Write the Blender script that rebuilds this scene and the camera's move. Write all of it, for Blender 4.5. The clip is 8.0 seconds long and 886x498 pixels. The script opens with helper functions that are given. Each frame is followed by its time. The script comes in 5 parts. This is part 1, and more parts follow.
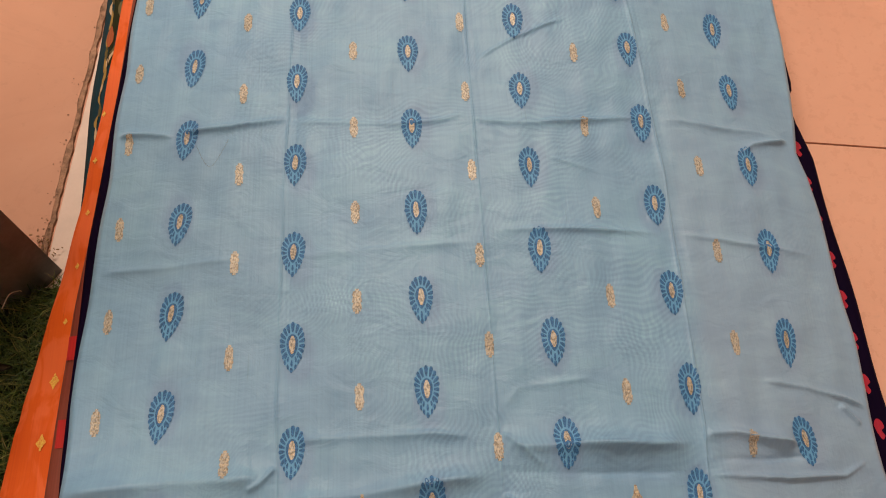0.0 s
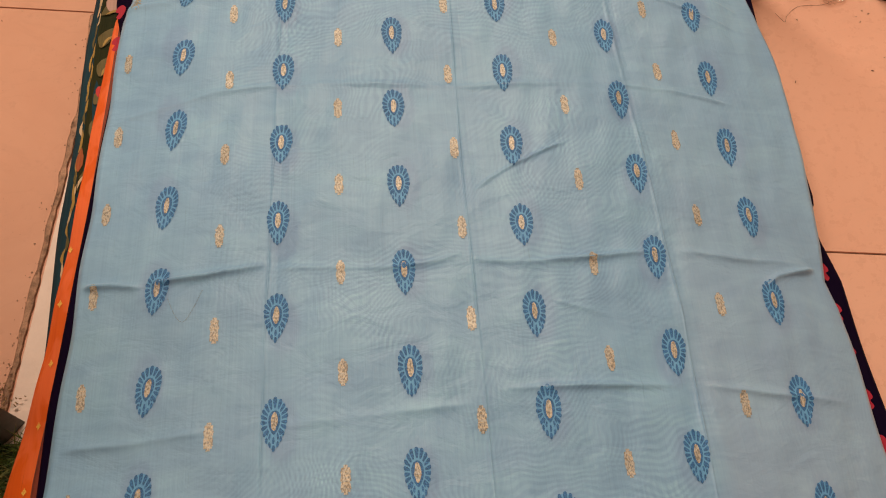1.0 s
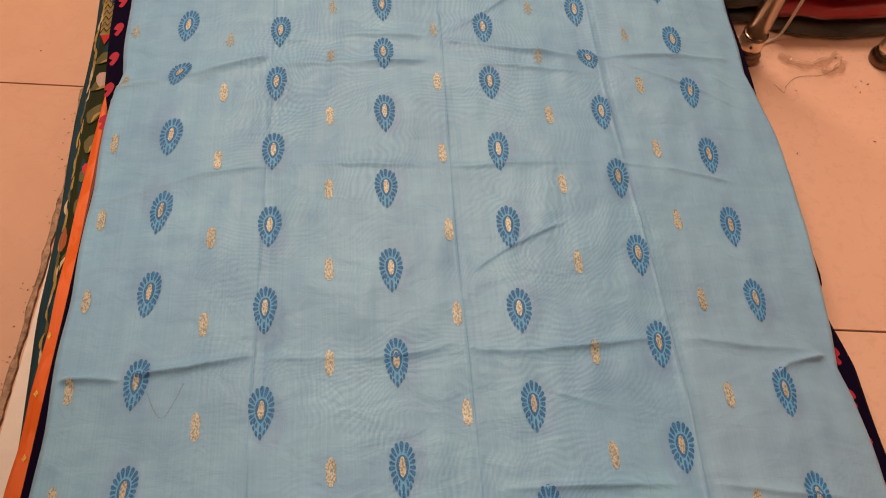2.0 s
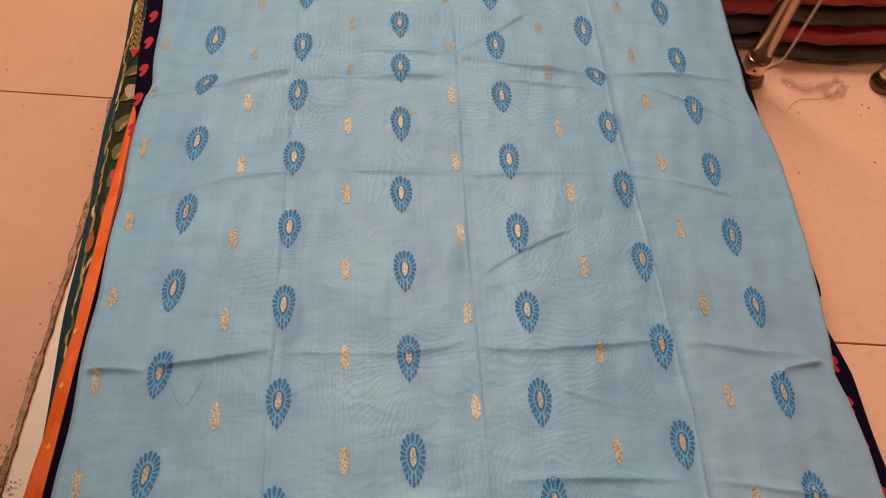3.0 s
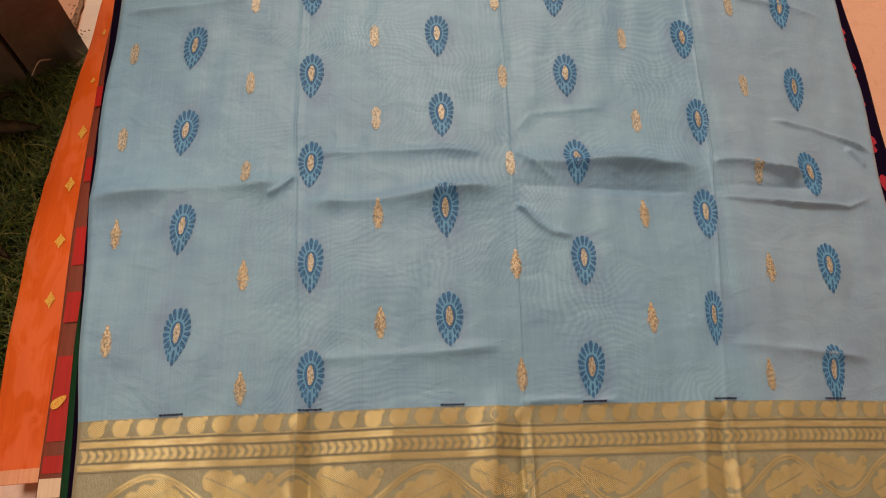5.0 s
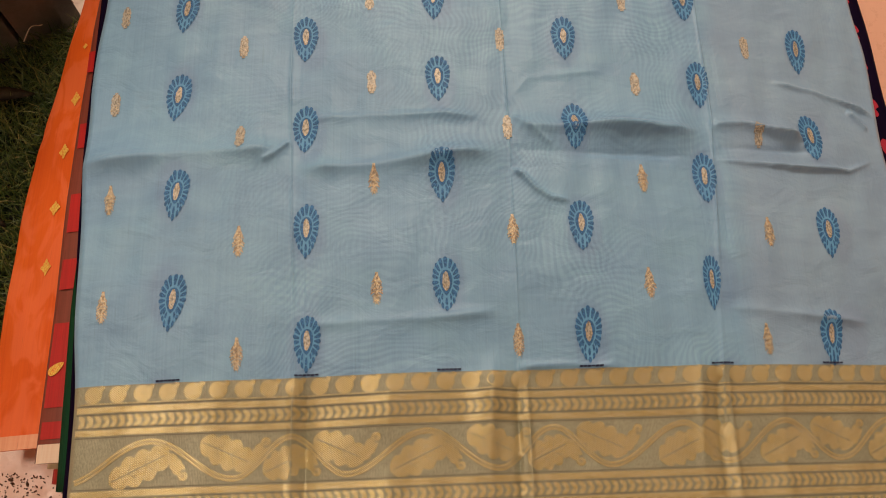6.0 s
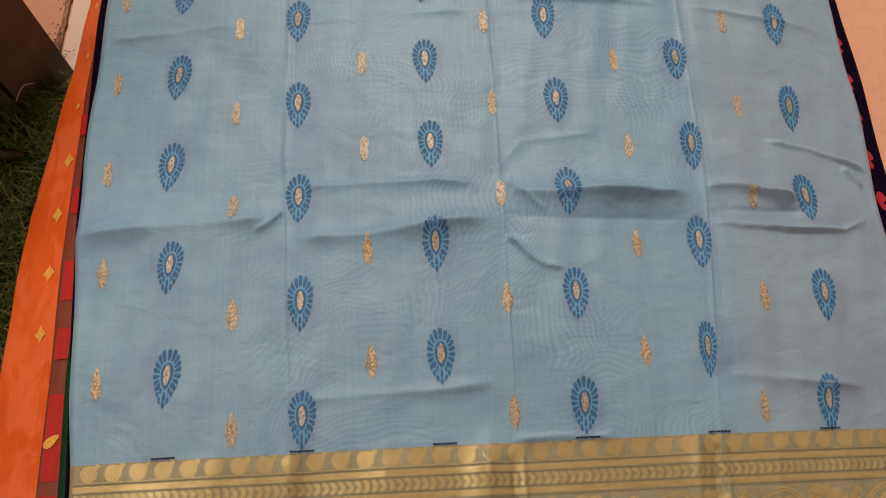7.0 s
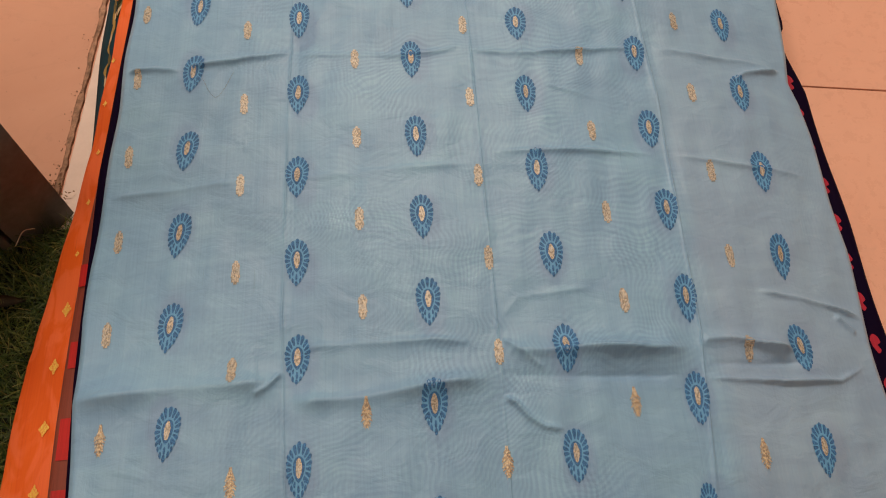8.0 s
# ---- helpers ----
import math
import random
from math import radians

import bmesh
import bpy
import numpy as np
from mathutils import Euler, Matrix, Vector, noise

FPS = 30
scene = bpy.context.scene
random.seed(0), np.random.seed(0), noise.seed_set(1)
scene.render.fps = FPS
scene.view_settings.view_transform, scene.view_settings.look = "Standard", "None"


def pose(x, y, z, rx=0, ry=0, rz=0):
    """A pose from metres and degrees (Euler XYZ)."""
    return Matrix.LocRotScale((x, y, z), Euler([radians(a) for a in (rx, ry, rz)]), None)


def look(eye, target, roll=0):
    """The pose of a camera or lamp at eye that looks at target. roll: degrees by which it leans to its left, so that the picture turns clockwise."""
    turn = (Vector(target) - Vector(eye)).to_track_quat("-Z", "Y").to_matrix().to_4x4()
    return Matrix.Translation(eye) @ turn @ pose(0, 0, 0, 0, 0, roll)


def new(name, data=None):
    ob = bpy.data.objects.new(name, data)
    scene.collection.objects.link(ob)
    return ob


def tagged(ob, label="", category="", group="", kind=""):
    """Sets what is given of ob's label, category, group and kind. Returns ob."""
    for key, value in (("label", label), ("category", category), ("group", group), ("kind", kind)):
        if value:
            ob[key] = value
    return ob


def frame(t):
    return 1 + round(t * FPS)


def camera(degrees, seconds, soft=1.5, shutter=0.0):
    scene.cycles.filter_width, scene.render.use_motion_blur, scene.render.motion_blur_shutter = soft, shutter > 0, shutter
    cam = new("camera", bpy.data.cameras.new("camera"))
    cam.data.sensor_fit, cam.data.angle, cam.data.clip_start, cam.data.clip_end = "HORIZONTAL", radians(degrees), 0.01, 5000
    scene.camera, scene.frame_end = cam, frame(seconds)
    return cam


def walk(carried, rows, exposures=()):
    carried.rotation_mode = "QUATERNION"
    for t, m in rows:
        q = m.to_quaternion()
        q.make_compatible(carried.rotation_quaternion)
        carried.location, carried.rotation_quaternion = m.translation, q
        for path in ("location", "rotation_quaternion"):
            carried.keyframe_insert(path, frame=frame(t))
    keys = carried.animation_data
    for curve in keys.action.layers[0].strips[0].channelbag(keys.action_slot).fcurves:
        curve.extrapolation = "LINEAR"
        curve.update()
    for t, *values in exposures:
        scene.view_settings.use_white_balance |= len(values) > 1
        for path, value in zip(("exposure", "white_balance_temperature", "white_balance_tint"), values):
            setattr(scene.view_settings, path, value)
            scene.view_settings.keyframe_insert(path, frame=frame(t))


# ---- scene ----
cam = camera(58.2, 8.0, 1.05)
PATH = [
    (0, (-0.049, 0.128, 0.722), (0.11, 0.902, -1.116), 9.3),
    (0.5, (-0.047, 0.184, 0.712), (0.116, 0.985, -1.114), 8.5),
    (1, (-0.039, 0.235, 0.703), (0.124, 1.088, -1.099), 7.4),
    (1.5, (-0.032, 0.264, 0.692), (0.139, 1.187, -1.074), 6.8),
    (2.8, (-0.035, 0.271, 0.698), (0.127, 1.292, -1.014), 6.3),
    (3, (-0.038, 0.238, 0.705), (0.114, 1.272, -1.001), 6.0),
    (3.5, (-0.049, 0.129, 0.716), (0.064, 1.133, -1.01), 5.6),
    (4, (-0.052, 0.018, 0.726), (0.052, 0.903, -1.064), 5.9),
    (4.5, (-0.05, -0.035, 0.686), (0.06, 0.774, -1.14), 6.3),
    (5, (-0.053, -0.056, 0.667), (0.066, 0.677, -1.19), 7.7),
    (5.2, (-0.052, -0.063, 0.662), (0.068, 0.654, -1.202), 7.9),
    (6.5, (-0.048, -0.049, 0.663), (0.064, 0.608, -1.223), 7.7),
    (7, (-0.044, -0.014, 0.677), (0.07, 0.656, -1.204), 7.2),
    (7.5, (-0.041, 0.032, 0.696), (0.086, 0.786, -1.152), 6.9),
    (8, (-0.046, 0.049, 0.706), (0.093, 0.867, -1.114), 6.6),
]
EXPOSURES = [(0.0, 0.0, 6760, 10), (1.0, -0.03, 7100, 10), (1.5, -0.04, 7220, 10), (3.0, -0.08, 6900, 10), (3.5, -0.05, 6860, 10), (4.0, -0.05, 7020, 10), (4.5, -0.07, 7300, 10), (5.2, -0.04, 7180, 10), (6.5, -0.05, 6940, 10), (7.0, -0.05, 6860, 10), (8.0, -0.08, 6740, 10)]
walk(cam, [(t, look(eye, target, roll)) for t, eye, target, roll in PATH], EXPOSURES)

# ---------------------------------------------------------------- light
world = bpy.data.worlds.new("world")
scene.world = world
world.use_nodes = True
world.node_tree.nodes["Background"].inputs[0].default_value = (0.9, 0.8, 0.7, 1)
world.node_tree.nodes["Background"].inputs[1].default_value = 0.05


def area_lamp(name, x, y, z, sx, sy, watts, colour):
    data = bpy.data.lights.new(name, "AREA")
    data.shape, data.size, data.size_y, data.energy, data.color = "RECTANGLE", sx, sy, watts, colour
    ob = new(name, data)
    ob.matrix_world = pose(x, y, z)
    return ob


# all unseen: an assumed key at the far side, added fills left and right
LAMPS = [(0.05, 2.15, 1.2, 0.30, 62), (-1.45, 0.45, 0.3, 1.0, 27.5), (1.75, 0.4, 0.30, 1.2, 4.5)]
for lx, ly, sx, sy, watts in LAMPS:
    area_lamp("assumed_lamp", lx, ly, 2.80, sx, sy, watts, (1.0, 0.825, 0.685))


# ---------------------------------------------------------------- materials
def material(name):
    m = bpy.data.materials.new(name)
    m.use_nodes = True
    nt = m.node_tree
    return m, nt, nt.nodes["Principled BSDF"]


def node(nt, kind, **values):
    n = nt.nodes.new(kind)
    for key, v in values.items():
        n.inputs[key].default_value = v
    return n


def coords(nt, sx=1, sy=1, sz=1, rz=0):
    tc = nt.nodes.new("ShaderNodeTexCoord")
    mp = nt.nodes.new("ShaderNodeMapping")
    mp.inputs["Scale"].default_value = (sx, sy, sz)
    mp.inputs["Rotation"].default_value = (0, 0, radians(rz))
    nt.links.new(tc.outputs["Object"], mp.inputs["Vector"])
    return mp.outputs["Vector"]


def noise_tex(nt, vec, scale, detail=4, rough=0.55, distortion=0.0):
    n = node(nt, "ShaderNodeTexNoise", Scale=scale, Detail=detail, Roughness=rough, Distortion=distortion)
    nt.links.new(vec, n.inputs["Vector"])
    return n.outputs["Fac"]


def ramp(nt, fac, stops):
    r = nt.nodes.new("ShaderNodeValToRGB")
    e = r.color_ramp.elements
    while len(e) < len(stops):
        e.new(0.5)
    for el, (p, c) in zip(e, stops):
        el.position, el.color = p, (*c, 1) if len(c) == 3 else c
    nt.links.new(fac, r.inputs["Fac"])
    return r.outputs["Color"]


def mix(nt, fac, a, b, blend="MIX"):
    m = nt.nodes.new("ShaderNodeMix")
    m.data_type, m.blend_type = "RGBA", blend
    for sock, v in ((m.inputs[0], fac), (m.inputs[6], a), (m.inputs[7], b)):
        if isinstance(v, (int, float)):
            sock.default_value = v
        elif isinstance(v, tuple):
            sock.default_value = (*v, 1)
        else:
            nt.links.new(v, sock)
    return m.outputs[2]


def bump(nt, bsdf, height, strength, distance):
    b = node(nt, "ShaderNodeBump", Strength=strength, Distance=distance)
    nt.links.new(height, b.inputs["Height"])
    nt.links.new(b.outputs["Normal"], bsdf.inputs["Normal"])


def grey(v):
    return (v, v, v)


def math_node(nt, op, a, b=0.0, c=0.0):
    n = nt.nodes.new("ShaderNodeMath")
    n.operation = op
    for sock, v in zip(n.inputs, (a, b, c)):
        if isinstance(v, (int, float)):
            sock.default_value = v
        else:
            nt.links.new(v, sock)
    return n.outputs[0]


def field_tints(nt, col):
    """Where the loose threads of a woven drop lie behind the cloth it is a little greyer; so is the right panel, most
    at its near end.
    """
    tc = nt.nodes.new("ShaderNodeTexCoord")
    sep = nt.nodes.new("ShaderNodeSeparateXYZ")
    nt.links.new(tc.outputs["Object"], sep.inputs[0])
    x, y = sep.outputs[0], sep.outputs[1]
    u = math_node(nt, "MULTIPLY_ADD", x, 1 / 0.0957, 0.2065 / 0.0957)
    v = math_node(nt, "MULTIPLY_ADD", y, 1 / 0.0381, -0.0610 / 0.0381)
    p = math_node(nt, "MULTIPLY_ADD", math_node(nt, "ADD", u, v), 0.5, -0.5)
    q = math_node(nt, "MULTIPLY_ADD", math_node(nt, "SUBTRACT", u, v), 0.5, -0.5)
    dp = math_node(nt, "SUBTRACT", p, math_node(nt, "ROUND", p))
    dq = math_node(nt, "SUBTRACT", q, math_node(nt, "ROUND", q))
    du = math_node(nt, "MULTIPLY", math_node(nt, "ADD", dp, dq), 0.0957 / 0.0125)
    dv = math_node(nt, "MULTIPLY", math_node(nt, "SUBTRACT", dp, dq), 0.0381 / 0.0235)
    r = math_node(nt, "SQRT", math_node(nt, "ADD", math_node(nt, "MULTIPLY", du, du), math_node(nt, "MULTIPLY", dv, dv)))
    halo = ramp(nt, math_node(nt, "MULTIPLY", r, 0.5), [(0.40, grey(0.34)), (0.58, grey(0))])
    fade = ramp(nt, y, [(0.755, grey(1)), (0.775, grey(0))])
    col = mix(nt, math_node(nt, "MULTIPLY", halo, fade), col, (0.17, 0.27, 0.50))
    rough = noise_tex(nt, coords(nt), 28.0, 3)
    side = math_node(nt, "ADD", x, math_node(nt, "MULTIPLY_ADD", rough, 0.02, -0.010))
    right_panel = ramp(nt, math_node(nt, "MULTIPLY_ADD", side, 20.0, -3.5), [(0.15, grey(0)), (0.62, grey(0.45))])
    near = ramp(nt, y, [(0.30, grey(1)), (0.62, grey(0.25))])
    return mix(nt, math_node(nt, "MULTIPLY", right_panel, near), col, (0.315, 0.415, 0.560))


def silk(name, base, deep, rough=0.5, sheen=0.25, moire=0.5, slub=1.0, coat=0.0, crosswise=False, spec=0.45, sari_field=False, damask=0.0, crinkle=0.0):
    """Thin woven silk: slubs along the warp, a watered figure where layers lie over each other, soft stains."""
    m, nt, b = material(name)
    warp = (700, 9, 9) if not crosswise else (9, 700, 9)
    threads = noise_tex(nt, coords(nt, *warp), 1.0, 3)
    weft = noise_tex(nt, coords(nt, warp[1] * 1.5, warp[0] * 1.2, 9), 1.0, 2)
    broad = noise_tex(nt, coords(nt), 7.0, 4)
    col = mix(nt, ramp(nt, broad, [(0.3, grey(0)), (0.75, grey(1))]), base, deep)
    col = mix(nt, 0.30 * slub, col, ramp(nt, threads, [(0.3, grey(0.30)), (0.62, grey(0.72))]), "OVERLAY")
    col = mix(nt, 0.07 * slub, col, ramp(nt, weft, [(0.35, grey(0.35)), (0.65, grey(0.65))]), "OVERLAY")
    # dark single slubs in the warp
    single = noise_tex(nt, coords(nt, 900, 30, 9), 1.0, 1)
    col = mix(nt, ramp(nt, single, [(0.71, grey(0)), (0.80, grey(0.75 * slub))]), col, tuple(c * 0.55 for c in base))
    if damask:
        figure = noise_tex(nt, coords(nt, 1, 0.6, 1), 40.0, 3, 0.5, 0.8)
        col = mix(nt, ramp(nt, figure, [(0.46, grey(0)), (0.56, grey(damask))]), col, tuple(min(1.0, c * 1.15 + 0.10) for c in base))
    if sari_field:
        col = field_tints(nt, col)
    if moire:
        streak = noise_tex(nt, coords(nt, 22, 75, 9), 1.0, 3, 0.6, 0.8)
        col = mix(nt, 0.11, col, ramp(nt, streak, [(0.33, grey(0.22)), (0.68, grey(0.78))]), "OVERLAY")
        blotch = noise_tex(nt, coords(nt, 1, 0.8, 1), 21.0, 3, 0.5, 0.5)
        col = mix(nt, 0.14, col, ramp(nt, blotch, [(0.32, (0.24, 0.27, 0.29)), (0.70, (0.74, 0.76, 0.80))]), "OVERLAY")
        # the figure shows where several layers lie over each other, in the two middle panels
        tc = nt.nodes.new("ShaderNodeTexCoord")
        sep = nt.nodes.new("ShaderNodeSeparateXYZ")
        nt.links.new(tc.outputs["Object"], sep.inputs[0])
        layered = ramp(nt, math_node(nt, "MULTIPLY_ADD", sep.outputs[0], 1.25, 0.5), [(0.26, grey(0.12)), (0.36, grey(1)), (0.70, grey(1)), (0.76, grey(0.22))])
        for turn, pitch, seed in ((6, 78.0, 0.0), (84, 66.0, 3.7), (40, 88.0, 8.1)):
            w = node(nt, "ShaderNodeTexWave", Scale=pitch, Distortion=44.0, Detail=2.2)
            w.inputs["Detail Scale"].default_value = 0.20
            w.inputs["Phase Offset"].default_value = seed
            nt.links.new(coords(nt, 1, 1, 1, turn), w.inputs["Vector"])
            mp = coords(nt, 1, 1, 1)
            where = node(nt, "ShaderNodeTexNoise", Scale=11.0, Detail=2.0)
            shift = nt.nodes.new("ShaderNodeVectorMath")
            shift.operation = "ADD"
            shift.inputs[1].default_value = (seed, seed * 2, 0)
            nt.links.new(mp, shift.inputs[0])
            nt.links.new(shift.outputs[0], where.inputs["Vector"])
            fac = mix(nt, ramp(nt, where.outputs["Fac"], [(0.50, grey(0)), (0.64, grey(1))]), (0.5, 0.5, 0.5), ramp(nt, w.outputs["Fac"], [(0.2, grey(0.36)), (0.8, grey(0.64))]))
            col = mix(nt, math_node(nt, "MULTIPLY", layered, moire), col, fac, "OVERLAY")
    nt.links.new(col, b.inputs["Base Color"])
    b.inputs["Roughness"].default_value = rough
    b.inputs["Sheen Weight"].default_value = sheen
    b.inputs["Sheen Roughness"].default_value = 0.4
    b.inputs["Specular IOR Level"].default_value = spec
    b.inputs["Coat Weight"].default_value = coat
    bump(nt, b, threads, 0.25, 0.0006)
    if crinkle:
        soft = noise_tex(nt, coords(nt, 1.0, 1.5, 1), 34.0, 4, 0.5, 0.6)
        second = node(nt, "ShaderNodeBump", Strength=crinkle, Distance=0.004)
        nt.links.new(soft, second.inputs["Height"])
        first = b.inputs["Normal"].links[0].from_node
        nt.links.new(second.outputs["Normal"], first.inputs["Normal"])
    return m


def zari(name, gold, shade, angle, length, pitch, metal=0.3, rough=0.36, speck=0.6, uneven=0.35, relief=0.8, stray=1.1, gap=0.20):
    """Thread laid in short slanting stitches; in the golds their uneven colours imitate sparkle."""
    m, nt, b = material(name)
    wobble = noise_tex(nt, coords(nt), 260.0, 2)
    place = nt.nodes.new("ShaderNodeVectorMath")
    place.operation = "MULTIPLY_ADD"
    nt.links.new(wobble, place.inputs[0])
    place.inputs[1].default_value = (pitch * stray, pitch * stray, 0)
    nt.links.new(coords(nt, 1, 1, 1, angle), place.inputs[2])
    st = node(nt, "ShaderNodeTexBrick", Scale=1.0)
    nt.links.new(place.outputs[0], st.inputs["Vector"])
    st.inputs["Color1"].default_value = (*gold, 1)
    st.inputs["Color2"].default_value = (*[g * (1 - uneven) + s * uneven for g, s in zip(gold, shade)], 1)
    st.inputs["Mortar"].default_value = (*shade, 1)
    st.inputs["Mortar Size"].default_value = pitch * gap
    st.inputs["Mortar Smooth"].default_value = 0.6
    st.inputs["Brick Width"].default_value = length
    st.inputs["Row Height"].default_value = pitch
    fine = noise_tex(nt, coords(nt, 1.0, 0.6, 1), 900.0, 2)
    patch = noise_tex(nt, coords(nt), 45.0, 3)
    col = mix(nt, speck, st.outputs["Color"], ramp(nt, fine, [(0.36, grey(0.12)), (0.60, grey(1.0))]), "OVERLAY")
    col = mix(nt, 0.22, col, ramp(nt, patch, [(0.3, grey(0.3)), (0.7, grey(0.7))]), "OVERLAY")
    nt.links.new(col, b.inputs["Base Color"])
    b.inputs["Metallic"].default_value = metal
    b.inputs["Roughness"].default_value = rough
    both = mix(nt, 0.4, ramp(nt, st.outputs["Fac"], [(0.0, grey(1)), (1.0, grey(0))]), fine)
    bump(nt, b, both, relief, 0.0007)
    return m


def plain(name, base, rough=0.5, metal=0.0, vary=0.15, scale=30.0, bump_by=0.15, spec=0.5):
    m, nt, b = material(name)
    n1 = noise_tex(nt, coords(nt), scale, 5)
    n2 = noise_tex(nt, coords(nt), scale * 11, 3)
    col = mix(nt, ramp(nt, n1, [(0.3, grey(0)), (0.7, grey(1))]), base, tuple(c * (1 - 2 * vary) for c in base))
    col = mix(nt, vary, col, ramp(nt, n2, [(0.3, grey(0.2)), (0.7, grey(0.8))]), "OVERLAY")
    nt.links.new(col, b.inputs["Base Color"])
    b.inputs["Metallic"].default_value = metal
    b.inputs["Specular IOR Level"].default_value = spec
    r = ramp(nt, n1, [(0.25, grey(max(0, rough - 0.08))), (0.75, grey(min(1, rough + 0.1)))])
    nt.links.new(r, b.inputs["Roughness"])
    bump(nt, b, n2, bump_by, 0.001)
    return m


def stone(name, base, vein, rough, speck=0.3):
    """Polished floor stone with faint clouds, hair veins and trodden-in dirt."""
    m, nt, b = material(name)
    clouds = noise_tex(nt, coords(nt), 5.0, 6, 0.6, 0.6)
    veins = noise_tex(nt, coords(nt, 1, 1.6, 1), 7.0, 6, 0.6, 0.7)
    dirt = noise_tex(nt, coords(nt), 70.0, 5, 0.7)
    specks = noise_tex(nt, coords(nt), 330.0, 2)
    col = mix(nt, ramp(nt, clouds, [(0.3, grey(0)), (0.72, grey(1))]), base, vein)
    col = mix(nt, ramp(nt, veins, [(0.48, grey(0)), (0.5, grey(0.09)), (0.52, grey(0))]), col, tuple(c * 0.72 for c in vein))
    col = mix(nt, ramp(nt, dirt, [(0.6, grey(0)), (0.8, grey(0.28))]), col, tuple(c * 0.6 for c in vein))
    col = mix(nt, ramp(nt, specks, [(0.72, grey(0)), (0.78, grey(speck))]), col, (0.16, 0.09, 0.06))
    nt.links.new(col, b.inputs["Base Color"])
    nt.links.new(ramp(nt, dirt, [(0.3, grey(rough)), (0.8, grey(rough + 0.2))]), b.inputs["Roughness"])
    bump(nt, b, dirt, 0.05, 0.001)
    return m


BLUE = silk("sky_blue_silk", (0.226, 0.432, 0.655), (0.206, 0.400, 0.610), 0.48, 0.08, 0.24, 0.32, sari_field=True, crinkle=0.45)
PETAL_PALE = silk("pale_blue_thread", (0.120, 0.360, 0.65), (0.130, 0.375, 0.67), 0.6, 0.1, 0.0, 0.8)
UMBER = silk("umber_thread", (0.22, 0.20, 0.14), (0.17, 0.155, 0.11), 0.7, 0.0, 0.0)
NAVY = silk("navy_thread", (0.012, 0.020, 0.060), (0.02, 0.03, 0.08), 0.7, 0.0, 0.0)
ZARI = zari("gold_zari", (1.0, 0.86, 0.46), (0.25, 0.20, 0.085), 38, 0.00190, 0.00105, 0.40, 0.36, 0.42, 0.35, 0.8, 0.4, 0.23)
# one gold in three painted lightings: near and bright, middle and dimmer, far and back-lit
ZARI_LIT = zari("lit_gold_zari", (0.66, 0.49, 0.27), (0.25, 0.27, 0.27), 4, 0.0017, 0.0009, 0.22, 0.45, 0.55, 0.5, 0.30)
ZARI_DIM = zari("dim_gold_zari", (0.47, 0.39, 0.25), (0.28, 0.32, 0.35), 4, 0.0017, 0.0009, 0.15, 0.45, 0.5, 0.5, 0.2)
ZARI_BACKLIT = zari("backlit_gold_zari", (0.41, 0.35, 0.24), (0.28, 0.31, 0.29), 4, 0.0019, 0.0010, 0.10, 0.5, 0.35, 0.5, 0.30)
GOLDTHREAD = zari("yellow_gold_thread", (1.0, 0.60, 0.13), (0.86, 0.36, 0.05), 60, 0.0022, 0.0011, 0.0, 0.45, 0.4)
PETAL = zari("steel_blue_thread", (0.040, 0.185, 0.42), (0.024, 0.110, 0.29), 0, 0.0020, 0.0010, 0.0, 0.6, 0.30, 0.3, 0.4)
GROUND = zari("tissue_ground", (0.355, 0.360, 0.255), (0.29, 0.295, 0.21), 90, 0.004, 0.0010, 0.12, 0.5, 0.12, 0.3, 0.25)
ORANGE = silk("orange_silk", (0.82, 0.130, 0.012), (0.70, 0.095, 0.008), 0.6, 0.0, 0.0, 0.8, damask=0.32)
PEACH = silk("peach_selvedge", (0.86, 0.42, 0.26), (0.80, 0.36, 0.22), 0.6, 0.1, 0.0, 0.8)
RED = silk("red_silk", (0.50, 0.012, 0.012), (0.38, 0.010, 0.010), 0.5, 0.15, 0.0)
BROWNRED = silk("shot_brown_silk", (0.23, 0.050, 0.030), (0.17, 0.035, 0.022), 0.5, 0.05, 0.0)
PURPLE = silk("dark_purple_silk", (0.007, 0.003, 0.020), (0.005, 0.002, 0.012), 0.8, 0.0, 0.0, spec=0.04)
CRIMSON = silk("crimson_thread", (0.46, 0.014, 0.050), (0.34, 0.010, 0.034), 0.6, 0.1, 0.0)
BOTTLE = silk("bottle_green_silk", (0.010, 0.060, 0.028), (0.008, 0.045, 0.022), 0.7, 0.0, 0.0, spec=0.06)
FOREST = silk("dark_olive_silk", (0.030, 0.032, 0.012), (0.016, 0.022, 0.012), 0.7, 0.0, 0.0, spec=0.06)
TEAL = silk("dark_teal_silk", (0.018, 0.055, 0.075), (0.012, 0.035, 0.05), 0.7, 0.0, 0.0, spec=0.06)
OCHRE = silk("ochre_thread", (0.40, 0.25, 0.055), (0.26, 0.16, 0.04), 0.55, 0.1, 0.0)
CREAM = silk("cream_thread", (0.56, 0.42, 0.27), (0.46, 0.34, 0.2), 0.6, 0.1, 0.0)
BLUSH = silk("dusty_pink_thread", (0.44, 0.28, 0.24), (0.38, 0.24, 0.2), 0.6, 0.1, 0.0)
IVORY = silk("ivory_cotton", (0.80, 0.62, 0.48), (0.74, 0.55, 0.42), 0.7, 0.1, 0.0)
TILE = stone("polished_tile", (0.86, 0.500, 0.370), (0.82, 0.455, 0.330), 0.22, 0.05)
SLAB = stone("worn_marble", (0.65, 0.357, 0.248), (0.58, 0.300, 0.202), 0.34, 0.3)
